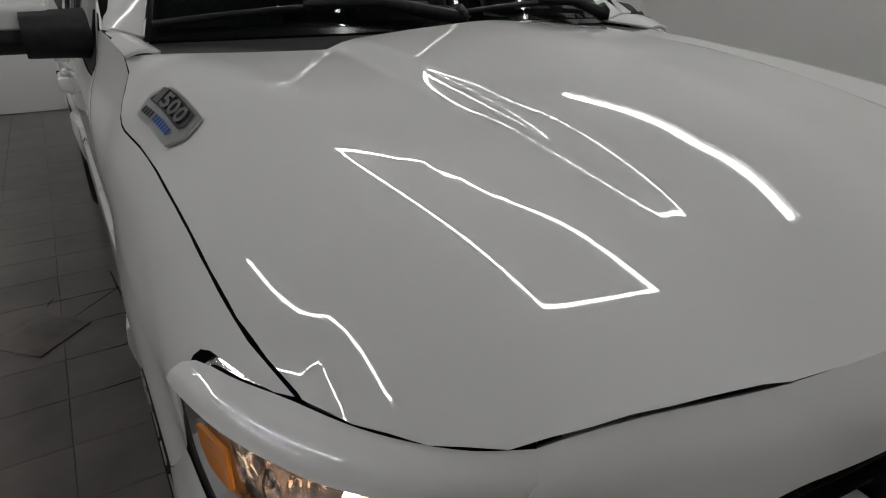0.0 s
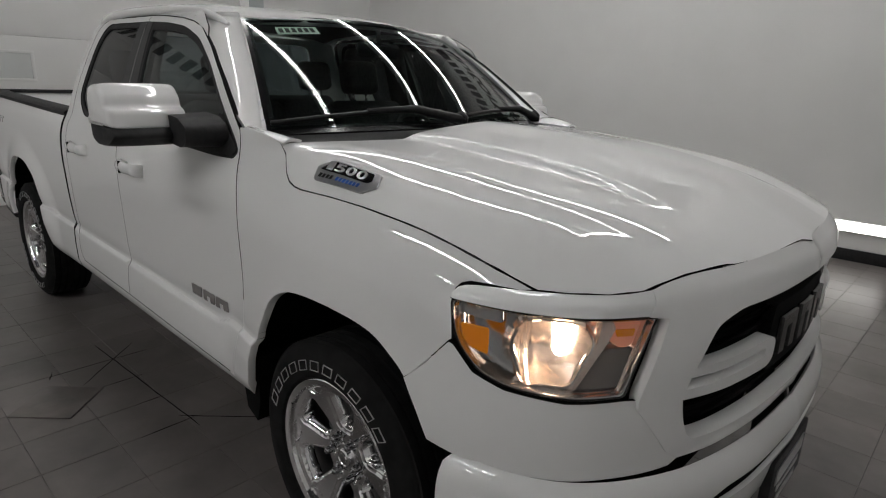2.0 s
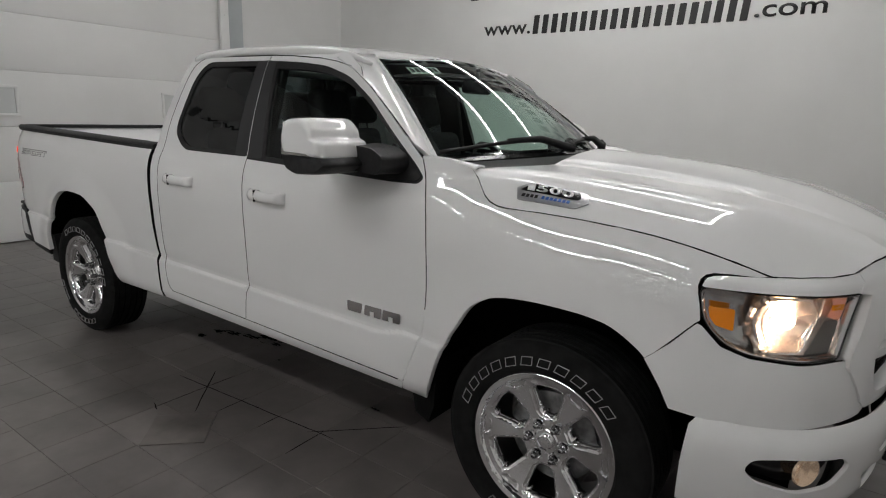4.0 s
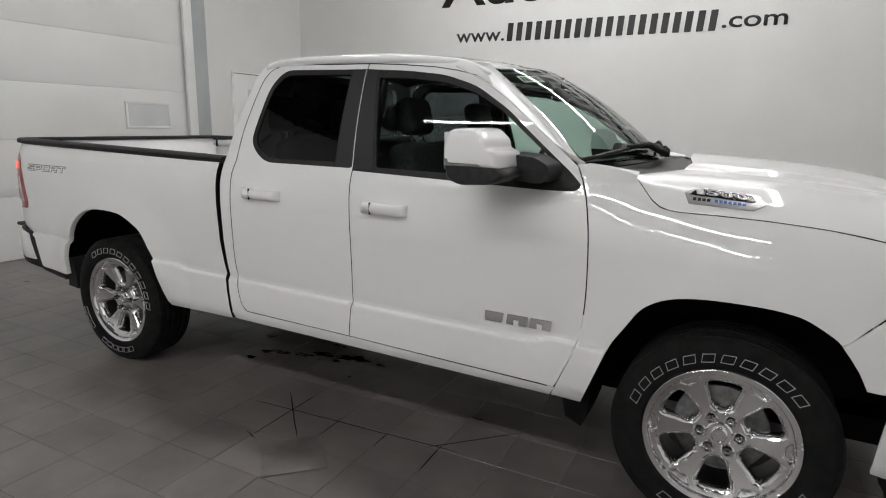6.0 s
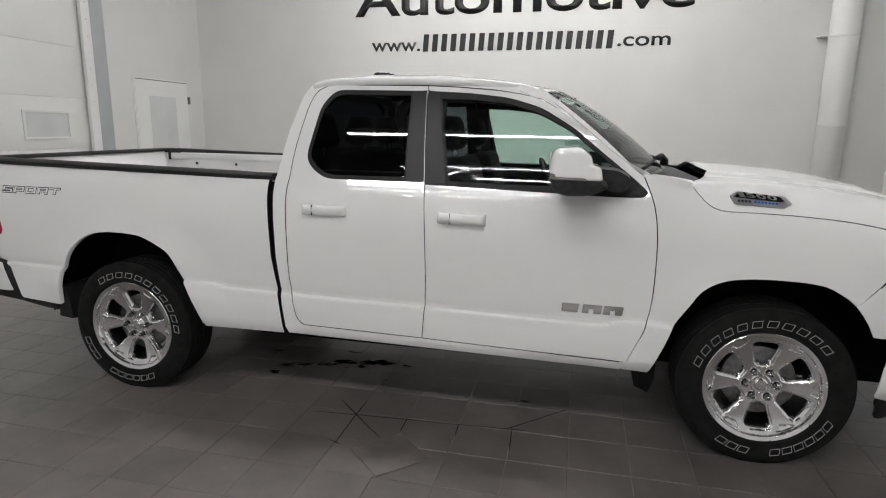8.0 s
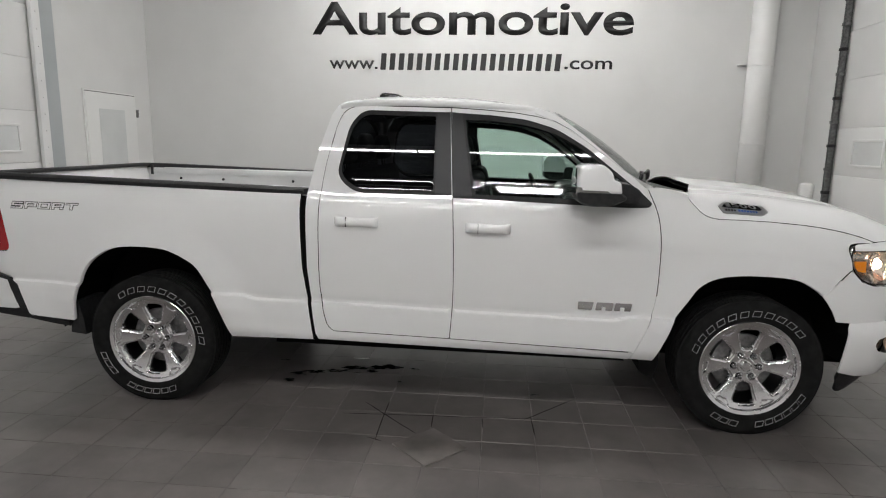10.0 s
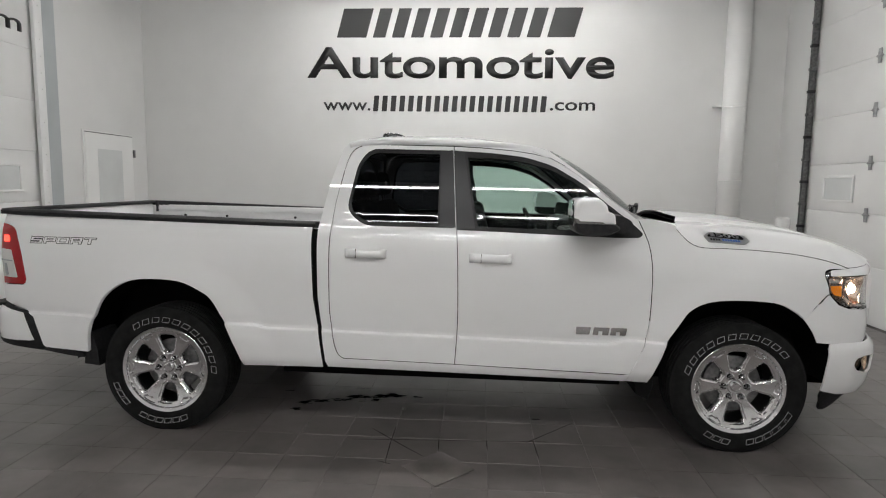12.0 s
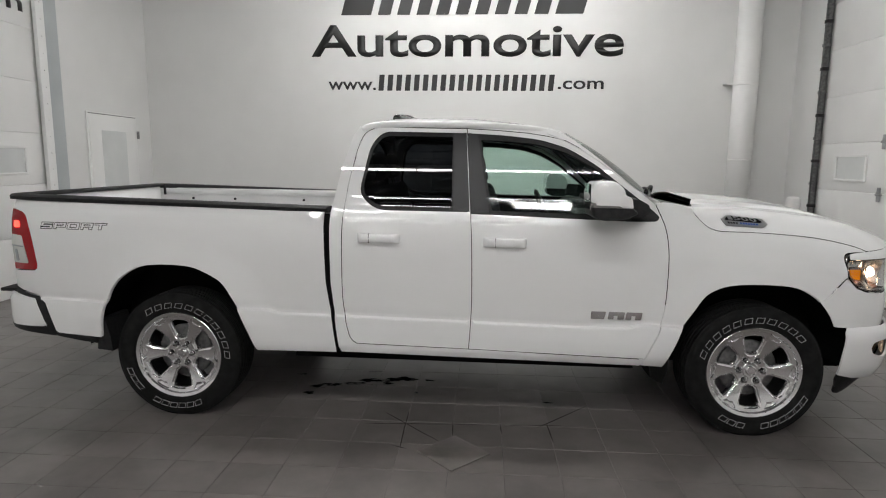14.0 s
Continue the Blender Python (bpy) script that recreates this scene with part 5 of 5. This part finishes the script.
for s in (-1, 1):
    b = prism([(-0.62, 0.445), (-0.53, 0.60), (-0.50, 0.60), (-0.505, 0.40), (-0.53, 0.32), (-0.60, 0.35)], 0.25 * -s, place=Matrix.Translation((0, s * 0.985, 0)))
    part("mud_flap", b, WELL, truck, "black front mud flap")
    b = prism([(-4.06, 0.61), (-4.10, 0.61), (-4.12, 0.41), (-4.02, 0.40), (-4.03, 0.50)], 0.25 * -s, place=Matrix.Translation((0, s * 0.99, 0)))
    part("mud_flap", b, BLACK, truck, "black rear mud flap")
    part("valance", skin([(-4.37, 0.52), (-4.11, 0.485), (-4.11, 0.455), (-4.20, 0.465), (-4.37, 0.495)], side(s), 0.05, 0.02, (), 0.0, s > 0), BLACK, truck)

# ---- details of the pickup ----
# wide square-cut capitals as strokes in a cell 8 wide and 6 high: x0, x1, z0, z1
STROKES = {"S": ((0, 8, 4.4, 6), (0, 1.9, 2.2, 6), (0, 8, 2.2, 3.8), (6.1, 8, 0, 3.8), (0, 8, 0, 1.6)), "P": ((0, 8, 4.4, 6), (0, 1.9, 0, 6), (0, 8, 1.6, 3.2), (6.1, 8, 1.6, 6)),
           "O": ((0, 8, 4.4, 6), (0, 8, 0, 1.6), (0, 1.9, 0, 6), (6.1, 8, 0, 6)), "R": ((0, 8, 4.4, 6), (0, 1.9, 0, 6), (0, 8, 1.9, 3.4), (6.1, 8, 1.9, 6), (5.6, 7.8, 0, 2.2)),
           "T": ((0, 8, 4.4, 6), (3.0, 5.0, 0, 6))}


def block_word(s, x, z, grow, lift):
    """The word on the bed side, each stroke widened by grow and laid just proud of the panel."""
    b, cell, unit = bmesh.new(), 0.0880, 0.0097
    order = "SPORT" if s < 0 else "TROPS"
    for k, c in enumerate(order):
        for n, (x0, x1, z0, z1) in enumerate(STROKES[c]):
            if s > 0:
                x0, x1 = 8 - x1, 8 - x0
            lo, hi = x + k * cell + x0 * unit - grow, x + k * cell + x1 * unit + grow
            bot, top = z + z0 * 0.0068 - grow, z + z1 * 0.0068 + grow
            up = lift + 0.0001 * n
            vs = [b.verts.new((u + 0.25 * (v - z) - 0.008, s * (half_width(u, v) + up), v)) for u, v in ((lo, bot), (hi, bot), (hi, top), (lo, top))]
            b.faces.new(vs if s < 0 else vs[::-1])
    return b


for s in (-1, 1):
    sd = side(s)
    flat = lambda pts: [(x, z) for x, z in pts]
    # door handles
    for x0, z0 in ((-2.409, 1.183), (-1.646, 1.173)):
        b = bmesh.new()
        n = 14
        rings = []
        for i in range(n + 1):
            t = i / n
            x = x0 + 0.258 * t
            lift = 0.034 * min(1, (t / 0.08), ((1 - t) / 0.08)) if 0 < t < 1 else 0.0
            wide = 0.029 if t < 0.30 else 0.029 - 0.004 * math.sin(math.pi * (t - 0.30) / 0.70)
            y = half_width(x, z0)
            ring = []
            for k in range(12):
                a = math.tau * k / 12
                off = 0.030 if 0.30 < t < 0.86 else 0.016
                deep = 0.010 if 0.30 < t < 0.86 else 0.022
                ring.append(b.verts.new((x, s * (y + lift * off / 0.034 + (0.004 + lift * deep / 0.034) * math.sin(a)), z0 + wide * math.cos(a))))
            rings.append(ring)
        for p, q in zip(rings, rings[1:]):
            for k in range(12):
                b.faces.new((p[k], q[k], q[(k + 1) % 12], p[(k + 1) % 12]))
        b.faces.new(rings[0])
        b.faces.new(rings[-1])
        bmesh.ops.recalc_face_normals(b, faces=b.faces)
        d = part("door_handle", smooth(b, 50), PAINT, truck, "white door handle")
        part("handle_split", box(x0 + 0.072, x0 + 0.075, s * (half_width(x0, z0) + 0.030), s * (half_width(x0, z0) + 0.0415), z0 - 0.028, z0 + 0.028), SEAM, d)
    # metal name badge on the front door: three plain blocks
    badge = part("door_badge", skin(rounded([(-0.985, 0.722), (-0.905, 0.722), (-0.895, 0.768), (-0.985, 0.768)], 0.006), sd, 0.03, 0.004, (), 0.007, s > 0), CHROME, truck, "three chrome badge blocks on the door")
    for a, e in ((-0.885, -0.79), (-0.78, -0.686)):
        part("badge_block", skin(rounded([(a, 0.722), (e, 0.722), (e + 0.006, 0.768), (a + 0.006, 0.768)], 0.006), sd, 0.03, 0.004, (), 0.007, s > 0), CHROME, badge)
        part("badge_slot", skin([(a + 0.035, 0.722), (a + 0.058, 0.722), (a + 0.058, 0.744), (a + 0.035, 0.744)], sd, 0.03, 0.0, (), 0.0075, s > 0), PAINT, badge)
    # decal on the bed side
    dc = part("bed_decal", block_word(s, -4.424, 1.190, 0.0020, 0.0010), SIGNBLACK, truck, "black outlined word on the bed side")
    part("decal_fill", block_word(s, -4.424, 1.190, -0.0022, 0.0022), PAINT, dc)
    # hood side badge
    def on_hood(x, t):
        y0, y1 = hood_edge_y(x) - 0.012, hood_edge_y(x) - 0.125
        y = y0 + (y1 - y0) * t
        return Vector((x, s * y, hood_z(x, y)))
    plate_ = rounded([(-0.250, 0.48), (-0.228, 0.14), (0.005, 0.12), (0.046, 0.38), (0.022, 0.76), (-0.205, 0.78)], 0.025)
    plate_ = [(-0.094 + (x + 0.108) * 0.94, 0.46 + (t - 0.46) * 0.94) for x, t in plate_]
    hb = part("hood_badge", skin(plate_, on_hood, 0.02, 0.006, (), 0.008, s > 0), SILVER, truck, "silver badge with black panel and numerals")
    inner_ = rounded([(-0.210, 0.43), (0.006, 0.40), (0.018, 0.48), (0.002, 0.70), (-0.180, 0.72)], 0.02)
    part("badge_panel", skin(inner_, on_hood, 0.02, 0.0, (), 0.0095, s > 0), GLOSSBLACK, hb, "gloss black badge panel")
    for c, start, wide in (("1", 0.0, 0.028), ("5", 0.034, 0.043), ("0", 0.083, 0.043), ("0", 0.132, 0.043)):
        num = text_mesh(c, 0.25, wide, 0.0, 0.03)
        for v in num.verts:
            along = start + v.co.x - 0.034 * v.co.z
            v.co = on_hood(-0.183 + along if s < 0 else -0.017 - along, 0.44 + v.co.z) + Vector((0, s * 0.0075, 0.0105))
        part("numeral", num, SILVER, hb, "silver numeral")
    for x0, x1, mat in ((-0.195, -0.13, SIGNBLACK), (-0.12, -0.01, material("blue lettering bar", (0.04, 0.13, 0.45), 0.4))):
        n = 4 if mat is SIGNBLACK else 7
        for k in range(n):
            a = x0 + (x1 - x0) * k / n
            part("badge_bar", skin([(a, 0.24), (a + (x1 - x0) / n * 0.75, 0.24), (a + (x1 - x0) / n * 0.75, 0.34), (a, 0.34)], on_hood, 0.03, 0.0, (), 0.0105, s > 0), mat, hb)
    # mirror
    def shell(profile, stations, centre):
        """A side profile carried across and closed at both ends."""
        b, rings = bmesh.new(), []
        for y, f in stations:
            rings.append([b.verts.new((centre[0] + (x - centre[0]) * f, s * y, centre[1] + (z - centre[1]) * f)) for x, z in profile])
        for p, q in zip(rings, rings[1:]):
            for k in range(len(p)):
                b.faces.new((p[k], q[k], q[(k + 1) % len(p)], p[(k + 1) % len(p)]))
        b.faces.new(rings[0])
        b.faces.new(rings[-1])
        bmesh.ops.recalc_face_normals(b, faces=b.faces)
        return smooth(b, 50)
    foot = rounded([(-0.90, 1.36), (-0.74, 1.345), (-0.70, 1.37), (-0.70, 1.42), (-0.76, 1.452), (-0.88, 1.462)], 0.02)
    mir = part("door_mirror", shell(foot, [(0.95, 1.05), (1.0, 1.0), (1.05, 0.97), (1.10, 0.95)], (-0.80, 1.40)), BLACK, truck, "door mirror with a white cap and black foot")
    ends = [(1.035, 0.95), (1.042, 0.985), (1.06, 1.0), (1.20, 1.0), (1.245, 0.99), (1.268, 0.965), (1.282, 0.92), (1.290, 0.84), (1.293, 0.7)]
    cap = rounded([(-1.068, 1.412), (-1.074, 1.49), (-1.052, 1.553), (-0.935, 1.560), (-0.886, 1.515), (-0.880, 1.482), (-0.842, 1.470), (-0.832, 1.408)], [0.01, 0.05, 0.03, 0.05, 0.03, 0.012, 0.02, 0.012], 6)
    part("mirror_cap", shell(cap, ends, (-0.97, 1.47)), PAINT, mir, "white mirror cap")
    under = rounded([(-1.066, 1.416), (-0.832, 1.412), (-0.80, 1.385), (-0.87, 1.346), (-1.0, 1.338), (-1.06, 1.362)], [0.005, 0.005, 0.02, 0.03, 0.04, 0.03], 5)
    part("mirror_base", shell(under, [(1.04, 0.97), (1.06, 1.0), (1.20, 1.0), (1.25, 0.985), (1.276, 0.95), (1.288, 0.86)], (-0.96, 1.40)), BLACK, mir, "black lower mirror shell")
    strip_ = rounded([(-1.071, 1.413), (-1.076, 1.443), (-0.930, 1.441), (-0.890, 1.413)], 0.006, 4)
    part("side_repeater", shell(strip_, [(1.12, 0.98), (1.20, 1.004), (1.245, 0.994), (1.268, 0.969), (1.283, 0.924), (1.292, 0.84)], (-0.97, 1.427)), material("repeater lens", (0.30, 0.29, 0.28), 0.10, metal=0.6, coat=1.0), mir, "clear side repeater strip")
    part("mirror_glass", box(-1.071, -1.066, min(s * 1.08, s * 1.27), max(s * 1.08, s * 1.27), 1.40, 1.54, 0.002), CHROME, mir, "mirror glass")
    part("sail_panel", skin(rounded([(-0.73, 1.425), (-0.62, 1.345), (-0.64, 1.325), (-0.80, 1.325), (-0.80, 1.47)], 0.02), sd, 0.03, 0.01, (), 0.002, s > 0), BLACK, truck, "black mirror sail panel")

# rear wall of the cab with its window
def cab_wall(y, z):
    return Vector((-2.50 + 0.06 * (z - 0.9), y, z))


hole = rounded([(-0.62, 1.40), (0.62, 1.40), (0.56, 1.80), (-0.56, 1.80)], 0.06)
part("cab_back", skin([(-0.96, 0.50), (0.96, 0.50), (0.96, 1.30), (0.90, 1.45), (0.76, 1.84), (-0.76, 1.84), (-0.90, 1.45), (-0.96, 1.30)], cab_wall, 0.12, 0.02, [hole], flip=True), PAINT, truck)
part("back_glass", skin(hole, cab_wall, 0.12, 0.0, (), -0.004, True), TINTED, truck, "dark rear window").visible_shadow = False
# headlining and cab floor
b = box(-2.40, -0.70, -0.90, 0.90, 0.55, 0.60)
part("cab_floor", b, DASH, truck)
part("headlining", skin([(-2.42, -0.70), (-1.25, -0.66), (-1.12, 0), (-1.25, 0.66), (-2.42, 0.70)], lambda x, y: roof(x, y) - Vector((0, 0, 0.035)), 0.1, 0.0, (), 0.0, True), material("grey headlining", (0.10, 0.10, 0.10), 0.9), truck)
for s in (-1, 1):
    part("inner_trim", box(-2.42, -0.66, min(s * 0.93, s * 0.90), max(s * 0.93, s * 0.90), 0.58, 1.315, 0.01), DASH, truck)
    part("inner_pillar", box(-1.84, -1.66, min(s * 0.80, s * 0.84), max(s * 0.80, s * 0.84), 1.30, 1.80, 0.01, turn=Matrix.Rotation(s * radians(16), 4, "X")), DASH, truck)


def seat(x, y, wide, name):
    back = Matrix.Rotation(radians(-14), 4, "Y")
    b = box(x - 0.25, x + 0.27, y - wide / 2, y + wide / 2, 0.78, 0.93, 0.05, seg=4)
    ob = part(name, b, CLOTH, truck, "dark grey cloth seat")
    n = max(1, round(wide / 0.5))
    part("backrest", box(x - 0.36, x - 0.20, y - wide / 2, y + wide / 2, 0.88, 1.47, 0.06, turn=back, seg=4), CLOTH, ob)
    for k in range(n):
        c = y + (k - (n - 1) / 2) * 0.62
        part("headrest", box(x - 0.445, x - 0.335, c - 0.13, c + 0.13, 1.50, 1.70, 0.045, turn=back, seg=4), CLOTH, ob)
        bb = tube([(x - 0.37, c - 0.05, 1.42), (x - 0.39, c - 0.05, 1.54)], 0.007, 6)
        tube([(x - 0.37, c + 0.05, 1.42), (x - 0.39, c + 0.05, 1.54)], 0.007, 6, bb)
        part("headrest_post", bb, CHROME, ob)


seat(-1.30, -0.43, 0.54, "front_seat")
seat(-1.30, 0.43, 0.54, "front_seat")
seat(-2.06, 0.0, 1.45, "rear_bench")
b = box(-0.98, -0.62, -0.88, 0.88, 1.02, 1.30, 0.06, seg=4)
dash = part("dashboard", b, DASH, truck, "dark moulded dashboard")
part("dash_top", box(-0.80, -0.50, -0.86, 0.86, 1.27, 1.345, 0.03, seg=3), DASH, dash)
part("cluster_hood", box(-1.0, -0.80, 0.22, 0.66, 1.25, 1.36, 0.04, seg=3), DASH, dash)
part("screen", box(-1.005, -0.97, -0.13, 0.13, 1.08, 1.28, 0.01), GLOSSBLACK, dash)
part("console", box(-1.55, -0.90, -0.14, 0.14, 0.6, 1.0, 0.04), DASH, truck)
b = bmesh.new()
ring = [Vector((0, 0.19 * math.cos(k * math.tau / 32), 0.19 * math.sin(k * math.tau / 32))) for k in range(33)]
m = Matrix.Translation((-1.14, 0.43, 1.24)) @ Matrix.Rotation(radians(-24), 4, "Y")
tube([m @ p for p in ring], 0.016, 8, b)
for a in (0, 180, 270):
    tube([m @ Vector((0.02, 0, 0)), m @ Vector((0, 0.18 * math.cos(radians(a)), 0.18 * math.sin(radians(a))))], 0.018, 6, b)
bmesh.ops.create_uvsphere(b, u_segments=16, v_segments=8, radius=0.07, matrix=m @ Matrix.Diagonal((0.5, 1, 1, 1)))
part("steering_wheel", smooth(b, 60), DASH, truck, "black steering wheel")
b = box(-1.02, -0.98, -0.13, 0.13, 1.70, 1.77, 0.02, seg=3)
part("rear_view_mirror", b, GLOSSBLACK, truck, "black interior mirror")
part("rear_view_stalk", tube([(-0.99, 0, 1.76), (-1.0, 0, 1.83)], 0.012, 8), BLACK, truck)
part("screen_sticker", skin([(-0.80, 0.80), (-0.52, 0.80), (-0.52, 0.88), (-0.80, 0.88)], screen, 0.05, 0.0, (), -0.004), material("pale green sticker", (0.55, 0.62, 0.56), 0.7), truck, "pale sticker inside the windscreen")
for k in range(6):
    part("sticker_bar", skin([(-0.785 + 0.042 * k, 0.815), (-0.757 + 0.042 * k, 0.815), (-0.757 + 0.042 * k, 0.865), (-0.785 + 0.042 * k, 0.865)], screen, 0.05, 0.0, (), -0.002), BLACK, truck)

# wipers and cowl corner
for s, y0, y1 in ((-1, -0.80, -0.08), (1, 0.02, 0.72)):
    pts = []
    for k in range(9):
        t = k / 8
        p = screen((y0 + (y1 - y0) * t) / 0.82, 0.045 + 0.05 * math.sin(t * 2.2))
        pts.append(p + Vector((0.012, 0, 0.016)))
    w = part("wiper", tube(pts, 0.009, 6), BLACK, truck, "black wiper blade and arm")
    arm = [pts[-1 if s < 0 else -2] + Vector((0.06, 0.08, -0.035)), pts[-3] + Vector((0.03, 0.02, 0.008)), pts[4] + Vector((0, 0, 0.008))]
    part("wiper_arm", tube(arm, [0.022, 0.017, 0.009], 8), BLACK, w)
    c = arm[0] + Vector((-0.005, 0.0, 0.012))
    part("wiper_pivot", tube([c - Vector((0, 0, 0.03)), c, c + Vector((-0.012, 0, 0.022))], [0.024, 0.026, 0.014], 10), BLACK, w)
# shark-fin antenna
b = bmesh.new()
prism([(-0.11, -0.01), (0.10, -0.01), (0.085, 0.015), (0.02, 0.040), (-0.06, 0.046), (-0.10, 0.040)], 0.06, b, Matrix.Translation((-2.24, -0.03, 1.945)), 0.014)
part("antenna_fin", smooth(b), GLOSSBLACK, truck, "dark shark-fin antenna")

# bed hardware
b = tube([(-4.60, 0.80, 1.30), (-4.60, 0.80, 1.385)], 0.012, 8)
part("tailgate_striker", b, BLACK, truck)
for x in (-4.35, -3.95, -3.3, -2.9):
    part("bed_bolt", tube([(x, 0.842, 1.27), (x, 0.832, 1.27)], 0.012, 8), BLACK, truck)
for s in (-1, 1):
    b = prism(rounded([(-2.71, 1.30), (-2.625, 1.30), (-2.625, 1.358), (-2.71, 1.358)], 0.008), 0.02 * -s, place=Matrix.Translation((0, s * 0.84, 0)))
    part("bed_corner", b, BEDPAINT, truck)
    # black sheet standing in for the shade between cab and bed
    part("gap_shade_sheet", skin([(-2.625, 1.33), (-2.58, 1.33), (-2.572, 0.90), (-2.54, 0.60), (-2.52, 0.48), (-2.56, 0.48), (-2.585, 0.66), (-2.62, 0.90)], side(s), 0.06, 0.0, (), -0.03, s > 0), SEAM, truck)
    # dark sheet behind the body joints, its colour standing in for their shade
    part("joint_shade_sheet", skin([(-2.55, 0.46), (-0.60, 0.45), (-0.50, 0.70), (-0.50, 1.25), (-0.58, 1.31), (-2.57, 1.31)], side(s), 0.08, 0.0, (), -0.028, s > 0), SEAM, truck)

# ---- the tiled floor ----
STEP, TX, TY = 0.299, -1.207, -0.985
tagged(part("floor", box(WALL_W - 0.2, WALL_E + 0.2, WALL_S - 0.2, WALL_N + 0.2, -0.2, -0.003), GROUT), "dark grey square-tiled floor, worn and scuffed", "floor", kind="structure")
floor_ob = bpy.data.objects["floor"]


def tile_mesh():
    h, e = STEP / 2 - 0.0012, 0.0012
    bm = bmesh.new()
    a = [bm.verts.new((x * (h - e), y * (h - e), 0.0)) for x, y in ((-1, -1), (1, -1), (1, 1), (-1, 1))]
    b = [bm.verts.new((x * h, y * h, -0.0016)) for x, y in ((-1, -1), (1, -1), (1, 1), (-1, 1))]
    c = [bm.verts.new((x * h, y * h, -0.004)) for x, y in ((-1, -1), (1, -1), (1, 1), (-1, 1))]
    bm.faces.new(a)
    for p, q in ((a, b), (b, c)):
        for k in range(4):
            bm.faces.new((q[k], q[(k + 1) % 4], p[(k + 1) % 4], p[k]))
    me = bpy.data.meshes.new("tile")
    bm.to_mesh(me)
    me.materials.append(TILE)
    return me


one = tile_mesh()
proto = [tuple(v.co) for v in one.vertices]
faces = [tuple(f.vertices) for f in one.polygons]
rest_v, rest_f = [], []
i0, i1 = math.floor((WALL_W - TX) / STEP), math.ceil((WALL_E - TX) / STEP)
j0, j1 = math.floor((WALL_S - TY) / STEP), math.ceil((WALL_N - TY) / STEP)
for i in range(i0, i1):
    for j in range(j0, j1):
        x, y = TX + (i + 0.5) * STEP, TY + (j + 0.5) * STEP
        if x > WALL_E or x < WALL_W or y < WALL_S or y > WALL_N:
            continue
        if -5.0 < x < 1.4 and -3.4 < y < 0.6 and (y > -2.95 or x > -4.0):
            if len(floor_ob.children) < 300:
                o = part("tile", one, None, floor_ob)
                o.location = (x, y, random.uniform(-0.0004, 0.0004))
                continue
        k = len(rest_v)
        rest_v += [(a + x, b + y, c) for a, b, c in proto]
        rest_f += [tuple(v + k for v in f) for f in faces]
me = bpy.data.meshes.new("tile_field")
me.from_pydata(rest_v, [], rest_f)
me.materials.append(TILE)
tagged(part("tile_field", me, None, floor_ob), "", "", "", "stuff")

# a loose tile laid askew on the floor, and scored joints round it
b = box(-0.146, 0.146, -0.146, 0.146, 0.0, 0.007, 0.001)
b.transform(Matrix.Translation((-1.786, -1.376, 0.0005)) @ Matrix.Rotation(radians(45), 4, "Z") @ Matrix.Rotation(radians(0), 4, "X"))
loose = tagged(part("loose_tile", b, BROWNTILE), "loose grey floor tile lying askew on the floor", "tile")


def scratch(x0, y0, x1, y1, w=0.0065):
    """A dark scored joint or crack in the floor."""
    a, n = math.atan2(y1 - y0, x1 - x0), math.hypot(x1 - x0, y1 - y0)
    k = max(3, int(n / 0.06))
    b = bmesh.new()
    top, low = [], []
    for i in range(k + 1):
        t = i / k
        h = w / 2 * random.uniform(0.75, 1.15) * (0.35 if i in (0, k) else 1)
        q = random.uniform(-0.002, 0.002)
        p = Vector((x0 + (x1 - x0) * t - math.sin(a) * q, y0 + (y1 - y0) * t + math.cos(a) * q, 0.0012))
        d = Vector((-math.sin(a), math.cos(a), 0)) * h
        top.append(b.verts.new(p + d))
        low.append(b.verts.new(p - d))
    for i in range(k):
        b.faces.new((low[i], low[i + 1], top[i + 1], top[i]))
    part("crack", b, CRACK, floor_ob, "dark scored joint")


for line in ((-2.36, -1.035, -1.12, -0.965), (-2.108, -0.83, -2.098, -1.34), (-2.255, -0.865, -1.886, -1.235), (-1.808, -0.965, -1.803, -1.155), (-1.507, -0.975, -1.502, -1.125), (-1.214, -0.94, -1.202, -1.20), (-1.27, -1.0, -0.92, -0.65), (-2.15, -1.31, -2.06, -1.345)):
    scratch(*line)


def wet(x, y, rx, ry, seed):
    """A thin uneven film of water."""
    rnd = random.Random(seed)
    b = bmesh.new()
    n = 40
    ph = [rnd.uniform(0, 6.28) for _ in range(6)]
    pts = []
    for k in range(n):
        a = k * math.tau / n
        r = 1 + 0.28 * math.sin(2 * a + ph[0]) + 0.22 * math.sin(3 * a + ph[1]) + 0.16 * math.sin(5 * a + ph[2]) + 0.12 * math.sin(9 * a + ph[3]) + 0.08 * math.sin(14 * a + ph[4])
        pts.append(b.verts.new((x + rx * r * math.cos(a), y + ry * r * math.sin(a), 0.0016)))
    b.faces.new(pts)
    tagged(part("puddle", b, WATER), "thin dark film of water on the tiles", "puddle", group="wet patches")


wet_rnd = random.Random(5)
for k in range(34):
    run = k / 33
    x, y = -2.80 + 0.62 * run + wet_rnd.gauss(0, 0.03), -0.42 + 0.16 * run + wet_rnd.gauss(0, 0.025)
    if k % 5 == 4:
        x, y = wet_rnd.uniform(-3.05, -0.95), wet_rnd.uniform(-0.85, -0.05)
    rx = wet_rnd.uniform(0.012, 0.06)
    ry = rx * wet_rnd.uniform(0.2, 0.45)
    wet(x, y, rx, ry, k)
